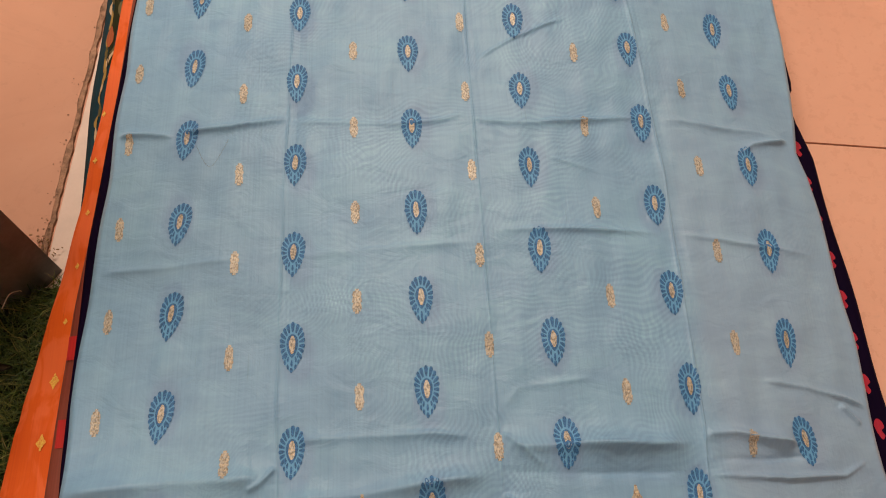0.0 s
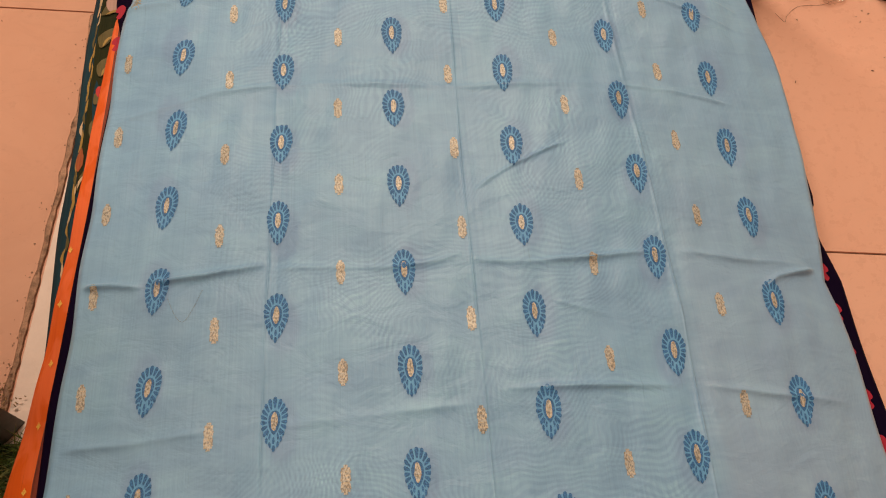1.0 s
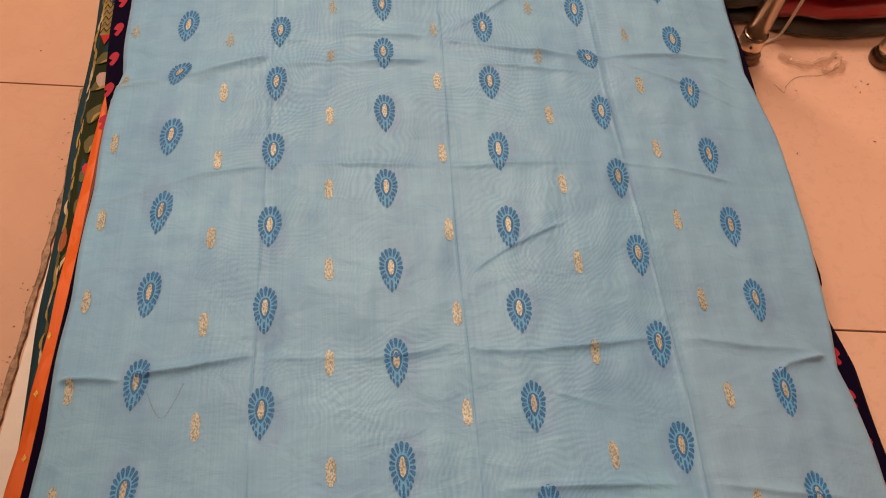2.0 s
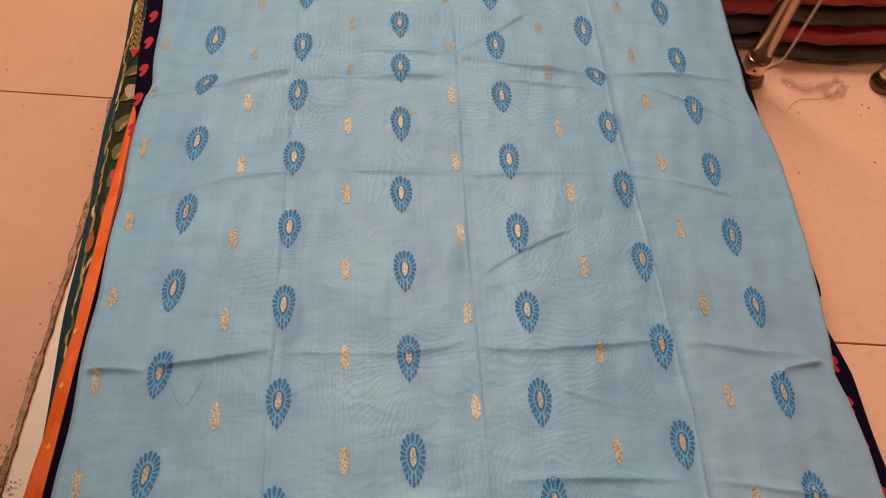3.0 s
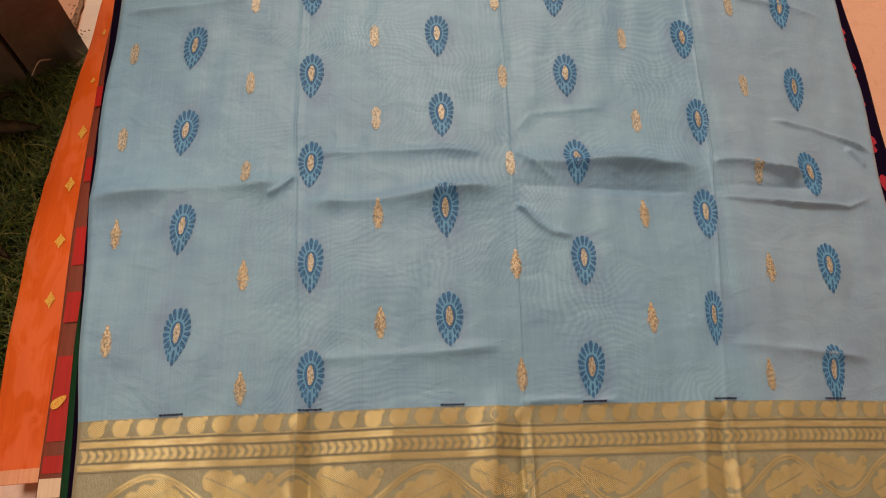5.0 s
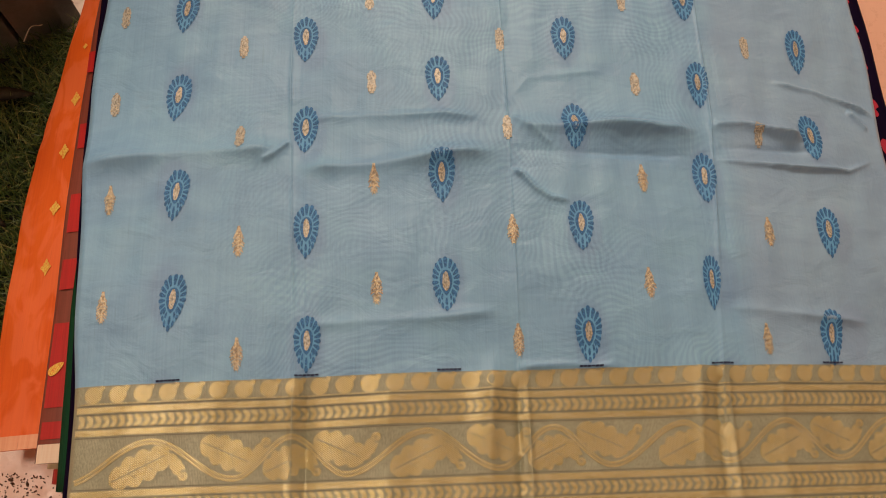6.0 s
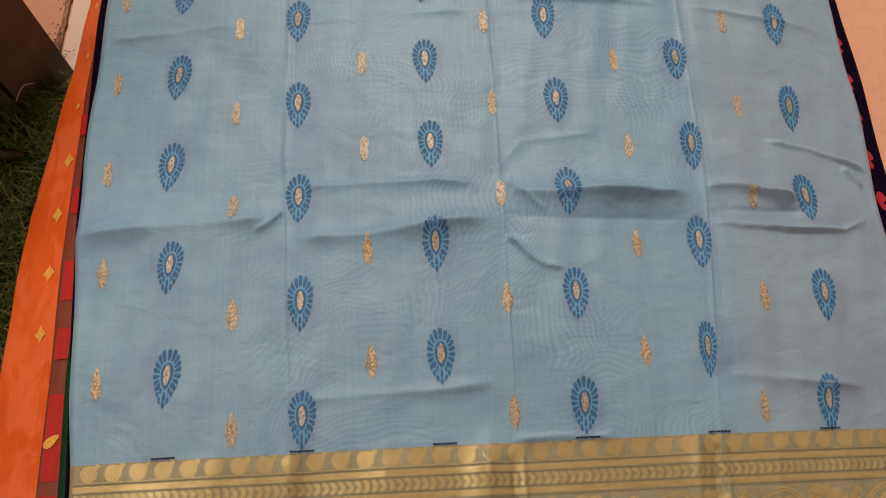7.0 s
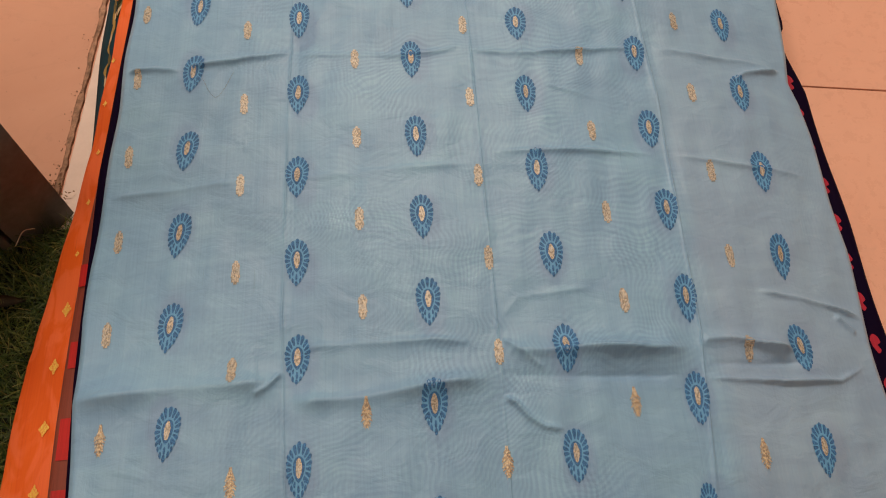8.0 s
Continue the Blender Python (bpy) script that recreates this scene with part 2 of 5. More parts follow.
GROUT = plain("dirty_grout", (0.16, 0.09, 0.06), 0.9, 0, 0.25, 90)
MORTAR = plain("crumbling_mortar", (0.54, 0.32, 0.215), 0.95, 0, 0.35, 120, 0.6)
STEEL = plain("dark_painted_steel", (0.175, 0.170, 0.150), 0.38, 0.0, 0.2, 18, 0.1)
CHROME = plain("warm_steel", (0.88, 0.70, 0.55), 0.17, 0.85, 0.06, 20, 0.03)
BRONZE = plain("bronze_ring", (0.22, 0.13, 0.09), 0.2, 0.9, 0.2, 60, 0.1)
RUBBER = plain("black_rubber", (0.02, 0.016, 0.014), 0.6, 0, 0.2, 60)
CORD = plain("white_cord", (0.74, 0.58, 0.47), 0.7, 0, 0.1, 200)
PALESTRIP = plain("pale_floor_strip", (0.88, 0.72, 0.64), 0.5, 0, 0.06, 40)
DEBRIS = plain("dry_debris", (0.19, 0.10, 0.065), 0.9, 0, 0.3, 300)
STRAW = plain("straw_crumbs", (0.40, 0.24, 0.12), 0.9, 0, 0.3, 300)
OLIVE = silk("olive_thread", (0.115, 0.088, 0.022), (0.075, 0.060, 0.016), 0.6, 0.1, 0.0)
RUST = silk("rust_thread", (0.36, 0.085, 0.022), (0.28, 0.065, 0.02), 0.6, 0.1, 0.0)
DRYLEAF = plain("dry_leaf", (0.10, 0.070, 0.035), 0.8, 0, 0.3, 80, 0.4)
# for the unseen room shell, darkened to cut the bounced light
WALLPAINT = plain("wall_paint", (0.55, 0.49, 0.42), 0.7, 0, 0.04, 4)


def blade_material():
    m, nt, b = material("artificial_grass")
    info = nt.nodes.new("ShaderNodeNewGeometry")
    col = ramp(nt, info.outputs["Random Per Island"], [(0.0, (0.022, 0.050, 0.008)), (0.6, (0.065, 0.105, 0.018)), (0.9, (0.15, 0.17, 0.035)), (1.0, (0.30, 0.25, 0.09))])
    nt.links.new(col, b.inputs["Base Color"])
    b.inputs["Roughness"].default_value = 0.5
    return m


GRASS = blade_material()


def film_material(name, gloss, tint):
    m, nt, b = material(name)
    out = nt.nodes["Material Output"]
    clear = nt.nodes.new("ShaderNodeBsdfTransparent")
    clear.inputs["Color"].default_value = (*tint, 1)
    shiny = nt.nodes.new("ShaderNodeBsdfGlossy")
    shiny.inputs["Roughness"].default_value = 0.035
    n = noise_tex(nt, coords(nt, 0.3, 1.0, 1.7), 75.0, 5, 0.65, 1.4)
    bp = node(nt, "ShaderNodeBump", Strength=0.7, Distance=0.003)
    nt.links.new(n, bp.inputs["Height"])
    nt.links.new(bp.outputs["Normal"], shiny.inputs["Normal"])
    mx = nt.nodes.new("ShaderNodeMixShader")
    mx.inputs[0].default_value = gloss
    nt.links.new(clear.outputs[0], mx.inputs[1])
    nt.links.new(shiny.outputs[0], mx.inputs[2])
    nt.links.new(mx.outputs[0], out.inputs["Surface"])
    return m


FILM = film_material("clear_plastic_film", 0.065, (0.97, 0.95, 0.93))
SCRAP = film_material("loose_plastic_film", 0.09, (0.95, 0.93, 0.915))


# ---------------------------------------------------------------- building helpers
def thing(name, label, category, group="", kind=""):
    return tagged(new(name), label, category, group, kind)


def mesh_object(name, verts, faces, mat, parent=None, label="", smooth=True):
    me = bpy.data.meshes.new(name)
    me.from_pydata([tuple(v) for v in verts], [], faces)
    me.materials.append(mat)
    if smooth:
        me.polygons.foreach_set("use_smooth", [True] * len(me.polygons))
    me.update()
    ob = new(name, me)
    ob.parent = parent
    if label:
        ob["label"] = label
    return ob


def part(name, bm, mat, parent=None, label="", smooth=False):
    me = bpy.data.meshes.new(name)
    bm.normal_update()
    bm.to_mesh(me)
    bm.free()
    me.materials.append(mat)
    if smooth:
        me.polygons.foreach_set("use_smooth", [True] * len(me.polygons))
    ob = new(name, me)
    ob.parent = parent
    if label:
        ob["label"] = label
    return ob


def box(bm, x0, x1, y0, y1, z0, z1, bevel=0.0):
    made = bmesh.ops.create_cube(bm, size=1, matrix=Matrix.Translation(((x0 + x1) / 2, (y0 + y1) / 2, (z0 + z1) / 2)) @ Matrix.Diagonal((x1 - x0, y1 - y0, z1 - z0, 1)))
    if bevel:
        edges = {e for v in made["verts"] for e in v.link_edges}
        bmesh.ops.bevel(bm, geom=list(edges), offset=bevel, segments=2, affect="EDGES", profile=0.6)


def lathe(profile, x, y, z, sides=28):
    """A turned piece: (radius, height) pairs about an upright axis."""
    bm = bmesh.new()
    rings = [[bm.verts.new((x + r * math.cos(2 * math.pi * k / sides), y + r * math.sin(2 * math.pi * k / sides), z + h)) for k in range(sides)] for r, h in profile]
    for a, b in zip(rings, rings[1:]):
        for k in range(sides):
            bm.faces.new((a[k], a[(k + 1) % sides], b[(k + 1) % sides], b[k]))
    bm.faces.new(rings[-1])
    bm.faces.new(rings[0][::-1])
    return bm


def tube(points, radius, sides=8):
    """A cord along points."""
    bm = bmesh.new()
    pts = [Vector(p) for p in points]
    rings = []
    for i, p in enumerate(pts):
        d = (pts[min(i + 1, len(pts) - 1)] - pts[max(i - 1, 0)]).normalized()
        a = d.cross(Vector((0.31, 0.2, 0.93))).normalized()
        b = d.cross(a)
        rings.append([bm.verts.new(p + radius * (a * math.cos(2 * math.pi * k / sides) + b * math.sin(2 * math.pi * k / sides))) for k in range(sides)])
    for a, b in zip(rings, rings[1:]):
        for k in range(sides):
            bm.faces.new((a[k], a[(k + 1) % sides], b[(k + 1) % sides], b[k]))
    bm.faces.new(rings[-1])
    bm.faces.new(rings[0][::-1])
    return bm


def curve_points(anchors, steps=10):
    """A smooth run through a few anchors."""
    pts = [Vector(p) for p in anchors]
    ext = [2 * pts[0] - pts[1]] + pts + [2 * pts[-1] - pts[-2]]
    out = []
    for i in range(1, len(ext) - 2):
        p0, p1, p2, p3 = ext[i - 1:i + 3]
        for s in range(steps):
            t = s / steps
            out.append(0.5 * (2 * p1 + (p2 - p0) * t + (2 * p0 - 5 * p1 + 4 * p2 - p3) * t * t + (3 * p1 - p0 - 3 * p2 + p3) * t ** 3))
    return out + [pts[-1]]


def smooth01(t):
    t = np.clip(t, 0, 1)
    return t * t * (3 - 2 * t)


# ---------------------------------------------------------------- the room
# the room and its tiles stand a few degrees askew to the saris
ROOM = Matrix.Translation((0.423, 0.546, 0)) @ Matrix.Rotation(radians(-5.4), 4, "Z") @ Matrix.Translation((-0.423, -0.546, 0))
floor = thing("floor", "pale polished floor tiles with thin dirty joints", "floor", kind="structure")
bm = bmesh.new()
box(bm, -2.35, 2.45, -1.85, 2.95, -0.12, -0.003)
part("floor_bed", bm, GROUT, floor, "dirty grout bed").matrix_world = ROOM

# unseen walls and ceiling, added to close the room and hold its bounced light
room = [("wall_east", 2.45, 2.57, -1.85, 2.95), ("wall_west", -2.47, -2.35, -1.85, 2.95), ("wall_north", -2.47, 2.57, 2.95, 3.07), ("wall_south", -2.47, 2.57, -1.97, -1.85)]
for name, x0, x1, y0, y1 in room:
    bm = bmesh.new()
    box(bm, x0, x1, y0, y1, -0.12, 2.95)
    tagged(part(name, bm, WALLPAINT), "assumed unseen wall in plain warm paint", "wall", kind="structure").matrix_world = ROOM
bm = bmesh.new()
box(bm, -2.47, 2.57, -1.97, 3.07, 2.95, 3.07)
tagged(part("ceiling", bm, WALLPAINT), "assumed unseen ceiling in plain warm paint", "ceiling", kind="structure").matrix_world = ROOM
# an assumed housing above each unseen lamp
for lx, ly, sx, sy, watts in LAMPS:
    fixture = thing("assumed_lamp_panel", "assumed flat white panel above an unseen lamp", "ceiling light", "ceiling lights")
    bm = bmesh.new()
    box(bm, lx - sx / 2 - 0.03, lx + sx / 2 + 0.03, ly - sy / 2 - 0.03, ly + sy / 2 + 0.03, 2.82, 2.95, 0.006)
    part("housing", bm, WALLPAINT, fixture)


# ---------------------------------------------------------------- the blue sari: its lie and creases
CREASES = []
CREASE_GAIN = 1.35


def crease(points, height, width, sharp=0.0012, ends=0.18):
    """A crease through a few points: a ridge (height > 0) or a furrow, fading at its ends."""
    CREASES.append(([(x, y - 0.0045) for x, y in points], height * CREASE_GAIN, width * 0.55, sharp * 0.45, ends))


# the three long folds across the width
for fold in (((-0.117, -0.08), (-0.119, 0.06), (-0.126, 0.26), (-0.124, 0.44), (-0.120, 0.60), (-0.116, 0.79), (-0.114, 1.06)),
             ((0.028, -0.08), (0.031, 0.06), (0.033, 0.24), (0.033, 0.44), (0.032, 0.60), (0.036, 0.80), (0.038, 1.06)),
             ((0.162, -0.08), (0.170, 0.05), (0.177, 0.13), (0.187, 0.23), (0.192, 0.44), (0.187, 0.57), (0.181, 0.73), (0.178, 1.06))):
    crease(fold, 0.0013 if fold[0][0] > 0.1 else 0.0007, 0.0022, 0.0004, 0.0)
    crease([(x + 0.007, y) for x, y in fold], -0.0003, 0.010, 0.001, 0.0)
for x0, x1, deep, wide in ((0.008, 0.012, 0.0055, 0.026), (0.027, 0.029, -0.0030, 0.006), (0.034, 0.035, 0.0022, 0.004), (-0.112, -0.110, -0.0036, 0.011), (-0.121, -0.120, 0.0022, 0.004), (0.148, 0.154, 0.0040, 0.020), (0.163, 0.166, -0.0026, 0.006), (0.171, 0.173, 0.0020, 0.004), (0.205, 0.212, 0.0020, 0.020), (-0.06, -0.055, 0.0016, 0.030)):
    crease([(x0, -0.10), (x0, -0.02), (x1, 0.062)], deep, wide, 0.002, 0.25)
# the rumpled band a quarter of the way along
crease([(0.032, 0.2225), (0.060, 0.2185), (0.095, 0.2195), (0.140, 0.217), (0.166, 0.217), (0.182, 0.219)], 0.0110, 0.022, 0.003)
crease([(0.030, 0.203), (0.095, 0.199), (0.178, 0.197)], -0.0020, 0.012)
crease([(0.183, 0.219), (0.192, 0.224), (0.210, 0.224), (0.231, 0.219), (0.262, 0.214)], 0.0075, 0.009)
crease([(0.186, 0.206), (0.232, 0.204), (0.270, 0.206)], -0.0025, 0.008)
crease([(0.180, 0.195), (0.245, 0.190), (0.295, 0.191), (0.324, 0.204)], 0.0042, 0.0034)
crease([(-0.285, 0.202), (-0.206, 0.206), (-0.140, 0.206), (-0.124, 0.214)], 0.0065, 0.022, 0.005)
crease([(-0.146, 0.197), (-0.136, 0.202), (-0.124, 0.214)], 0.0028, 0.004)
crease([(-0.118, 0.231), (-0.014, 0.231), (0.02, 0.227)], 0.0026, 0.008, 0.002)
crease([(-0.121, 0.191), (-0.070, 0.191), (-0.020, 0.197), (0.028, 0.201)], 0.0068, 0.018, 0.004)
crease([(0.032, 0.188), (0.041, 0.182), (0.049, 0.1715), (0.059, 0.1645), (0.074, 0.161)], 0.0064, 0.0038, 0.0006)
crease([(0.035, 0.231), (0.065, 0.204)], 0.0030, 0.004)
crease([(0.036, 0.245), (0.050, 0.262), (0.11, 0.268)], 0.0012, 0.005)
crease([(0.240, 0.2635), (0.278, 0.2575), (0.312, 0.2495), (0.332, 0.2415)], 0.0042, 0.0036)
crease([(0.306, 0.245), (0.322, 0.228)], 0.0036, 0.004)
# the finer cross folds
CREASE_GAIN = 1.0
crease([(0.040, 0.389), (0.110, 0.388), (0.185, 0.386)], 0.0042, 0.0055)
crease([(0.190, 0.387), (0.250, 0.377), (0.318, 0.369)], 0.0030, 0.006)
crease([(-0.268, 0.367), (-0.215, 0.367), (-0.160, 0.372)], 0.0030, 0.008)
crease([(-0.12, 0.372), (0.03, 0.380)], 0.0016, 0.008, 0.003)
crease([(-0.118, 0.078), (-0.024, 0.080), (0.026, 0.084)], 0.0032, 0.010, 0.003)
crease([(0.026, 0.046), (0.060, 0.047), (0.100, 0.045)], 0.0040, 0.006)
crease([(0.174, 0.085), (0.230, 0.079), (0.290, 0.073)], 0.0036, 0.008, 0.003)
crease([(-0.264, 0.489), (-0.240, 0.488), (-0.215, 0.484)], 0.0048, 0.006)
crease([(-0.215, 0.487), (-0.170, 0.490), (-0.118, 0.498)], 0.0052, 0.006)
crease([(-0.124, 0.494), (-0.021, 0.488), (0.010, 0.493), (0.032, 0.501)], 0.0020, 0.006)
crease([(0.026, 0.497), (0.043, 0.490), (0.080, 0.4875), (0.124, 0.490), (0.173, 0.495), (0.190, 0.497)], 0.0042, 0.006)
crease([(0.190, 0.497), (0.250, 0.487), (0.318, 0.485)], 0.0030, 0.007)
crease([(0.262, 0.461), (0.280, 0.473), (0.320, 0.482)], 0.0055, 0.0045)
crease([(0.038, 0.552), (0.055, 0.565), (0.076, 0.577), (0.124, 0.598)], 0.0032, 0.0027, 0.0004)
crease([(0.090, 0.456), (0.140, 0.440)], 0.0014, 0.003)
crease([(-0.258, 0.637), (-0.171, 0.659), (-0.123, 0.664), (0.049, 0.656), (0.166, 0.657)], 0.0017, 0.006, 0.002, 0.05)
crease([(0.166, 0.658), (0.230, 0.652), (0.285, 0.640)], 0.0026, 0.004)
# the double fold near the far end
CREASE_GAIN = 0.66
crease([(-0.260, 0.758), (-0.180, 0.768), (-0.118, 0.786)], 0.0060, 0.011, 0.003, 0.06)
crease([(-0.120, 0.775), (-0.045, 0.770), (0.036, 0.772)], 0.0060, 0.010, 0.003)
crease([(-0.120, 0.800), (-0.045, 0.806), (0.036, 0.798)], 0.0042, 0.009, 0.003)
crease([(0.034, 0.796), (0.100, 0.784), (0.175, 0.776), (0.255, 0.783), (0.320, 0.79)], 0.0056, 0.007, 0.002, 0.05)
crease([(0.036, 0.770), (0.100, 0.764), (0.175, 0.757)], 0.0034, 0.007)
crease([(0.036, 0.799), (0.076, 0.828), (0.114, 0.860)], 0.0040, 0.005)
crease([(0.178, 0.779), (0.250, 0.752), (0.322, 0.724)], 0.0034, 0.004)
crease([(0.285, 0.765), (0.318, 0.752)], 0.0016, 0.004)
crease([(-0.27, 0.955), (0.03, 0.95), (0.33, 0.945)], 0.0040, 0.009, 0.003, 0.0)


def waves(x, y, seed, count, length, power):
    """Gentle unevenness."""
    rng = np.random.default_rng(seed)
    total = np.zeros_like(x)
    for k in range(count):
        a, ph, s = rng.uniform(0, 2 * np.pi), rng.uniform(0, 2 * np.pi), rng.uniform(0.6, 1.5)
        total += np.sin((x * np.cos(a) + y * np.sin(a)) * 2 * np.pi / (length * s) + ph)
    return total * power / math.sqrt(count)


def cloth_z(x, y):
    """The height of the blue cloth."""
    x, y = np.asarray(x, float), np.asarray(y, float)
    z = 0.1475 - 0.20 * (x - 0.02) ** 2 - 0.06 * np.clip(x - 0.19, 0, 1) - 0.014 * smooth01((0.15 - y) / 0.19)
    z += waves(x, y, 3, 7, 0.16, 0.0013) + waves(x * 1.6, y, 8, 8, 0.055, 0.0005)
    # each panel between the long folds is faintly domed
    for a, b in ((-0.268, -0.122), (-0.122, 0.033), (0.033, 0.186), (0.186, 0.325)):
        s = np.clip((x - a) / (b - a), 0, 1)
        z += 0.0022 * np.sin(np.pi * s)
    for points, height, width, sharp, ends in CREASES:
        px = [p[0] for p in points]
        py = [p[1] for p in points]
        reach = 5 * width
        near = (x > min(px) - reach) & (x < max(px) + reach) & (y > min(py) - reach) & (y < max(py) + reach)
        if not near.any():
            continue
        qx, qy = x[near], y[near]
        best = np.full(qx.shape, 9.0)
        along = np.zeros(qx.shape)
        run = 0.0
        for (x0, y0), (x1, y1) in zip(points, points[1:]):
            dx, dy = x1 - x0, y1 - y0
            length = math.hypot(dx, dy)
            t = np.clip(((qx - x0) * dx + (qy - y0) * dy) / length ** 2, 0, 1)
            d = np.hypot(qx - x0 - t * dx, qy - y0 - t * dy)
            closer = d < best
            best = np.where(closer, d, best)
            along = np.where(closer, run + t * length, along)
            run += length
        s = along / run
        fade = smooth01(s / ends) * smooth01((1 - s) / ends) if ends > 0 else 1.0
        fade = fade * (0.8 + 0.35 * np.sin(along * 55 + px[0] * 90))
        z[near] += height * fade * np.exp(-(np.sqrt(best ** 2 + sharp ** 2) - sharp) / (width * 0.62))
    return z


def edge_left(y):
    return np.interp(y, [-0.08, 0.04, 0.20, 0.26, 0.45, 0.50, 0.67, 0.745, 0.775, 0.88, 1.06], [-0.263, -0.267, -0.275, -0.277, -0.269, -0.268, -0.262, -0.259, -0.252, -0.256, -0.255]) + 0.0007 * np.sin(y * 60)


def edge_right(y):
    return np.interp(y, [-0.08, 0.19, 0.30, 0.445, 0.468, 0.50, 0.60, 0.68, 0.72, 0.752, 0.775, 0.80, 0.88, 1.06], [0.339, 0.334, 0.337, 0.334, 0.329, 0.334, 0.343, 0.345, 0.343, 0.340, 0.335, 0.336, 0.340, 0.341]) + 0.0009 * np.sin(y * 47 + 1)


def cloth_sheet(y0, y1, step=0.0013):
    """A stretch of the cloth with its folded-over sides."""
    nx, ny = int(0.59 / step), max(2, int((y1 - y0) / step))
    roll = [(0.0005, 0.0030), (0.0016, 0.0013), (0.0030, 0.0003)]
    v = np.linspace(y0, y1, ny + 1)
    dense = [np.linspace(f - 0.013, f + 0.013, 34) for f in (0.2485, 0.4985, 0.7560)]
    u = np.unique(np.concatenate([np.linspace(0, 1, nx + 1), *dense]))
    uu, vv = np.meshgrid(u, v)
    xl, xr = edge_left(vv), edge_right(vv)
    x = xl + (xr - xl) * uu
    z = cloth_z(x, vv)
    margin = np.minimum(x - xl, xr - x)
    z -= 0.0035 * (1 - smooth01(margin / 0.006)) ** 2
    left, right = [], []
    for k in (0.0035, 0.0075, 0.012):
        tuck = 0.0012 if k < 0.005 else (0.001 if k < 0.01 else 0.004)
        left.insert(0, (x[:, :1] + tuck - 0.001, vv[:, :1], z[:, :1] - k))
        right.append((x[:, -1:] - tuck + 0.001, vv[:, -1:], z[:, -1:] - k))
    cols = left + [(x, vv, z)] + right
    xs, ys, zs = (np.concatenate([c[i] for c in cols], axis=1) for i in range(3))
    rows, width = xs.shape
    verts = np.stack([xs.ravel(), ys.ravel(), zs.ravel()], axis=1)
    i = np.arange(rows * width).reshape(rows, width)
    faces = np.stack([i[:-1, :-1].ravel(), i[:-1, 1:].ravel(), i[1:, 1:].ravel(), i[1:, :-1].ravel()], axis=1)
    return verts.tolist(), faces.tolist()


class Lie:
    """The finished height of the cloth, read back from its own sheet."""
    rows, cols = 1500, 520
    y0, y1 = -0.080, 1.06
    v = np.linspace(y0, y1, rows)
    uu, vv = np.meshgrid(np.linspace(0, 1, cols), v)
    xl, xr = edge_left(vv), edge_right(vv)
    z = cloth_z(xl + (xr - xl) * uu, vv)


def cloth_at(x, y):
    x, y = np.asarray(x, float), np.asarray(y, float)
    l, r = edge_left(y), edge_right(y)
    a = np.clip((x - l) / (r - l), 0, 1) * (Lie.cols - 1.001)
    b = np.clip((y - Lie.y0) / (Lie.y1 - Lie.y0), 0, 1) * (Lie.rows - 1.001)
    i, j = a.astype(int), b.astype(int)
    fa, fb = a - i, b - j
    z = Lie.z
    return (z[j, i] * (1 - fa) + z[j, i + 1] * fa) * (1 - fb) + (z[j + 1, i] * (1 - fa) + z[j + 1, i + 1] * fa) * fb


sari = thing("blue_sari", "creased sky blue silk sari with woven drops and gold border", "sari")
BORDER = 0.0395
mesh_object("body", *cloth_sheet(BORDER, 1.06), BLUE, sari, "sky blue silk field with fold creases")
mesh_object("border", *cloth_sheet(-0.080, BORDER), GROUND, sari, "grey-gold tissue border")


def laid(outlines, name, mat, parent, lift=0.0004, label="", surface=cloth_at):
    """Flat woven figures laid on the cloth: each outline is filled round its centre."""
    xy, faces = [], []
    for outline in outlines:
        n, start = len(outline), len(xy)
        cx, cy = sum(p[0] for p in outline) / n, sum(p[1] for p in outline) / n
        xy.append((cx, cy))
        xy.extend(outline)
        faces += [(start, start + 1 + k, start + 1 + (k + 1) % n) for k in range(n)]
    return draped(xy, faces, name, mat, parent, lift, label, surface)


def draped(xy, faces, name, mat, parent, lift=0.0004, label="", surface=cloth_at):
    a = np.array(xy, float)
    z = surface(a[:, 0], a[:, 1]) + lift
    return mesh_object(name, np.column_stack([a, z]).tolist(), faces, mat, parent, label)


# the drop outline, by length along it; (0, -1) is its tip
_th = np.linspace(0, 2 * np.pi, 241)
_dx, _dy = np.sin(_th) * np.abs(np.sin(_th / 2)) ** 0.55, -np.cos(_th)
_dx = _dx / _dx.max()
_len = np.concatenate([[0], np.cumsum(np.hypot(np.diff(_dx * 0.5), np.diff(_dy)))])
_len /= _len[-1]


def drop(s, scale):
    s = s % 1.0
    return np.interp(s, _len, _dx) * scale, np.interp(s, _len, _dy) * scale - (1 - scale) * -0.10


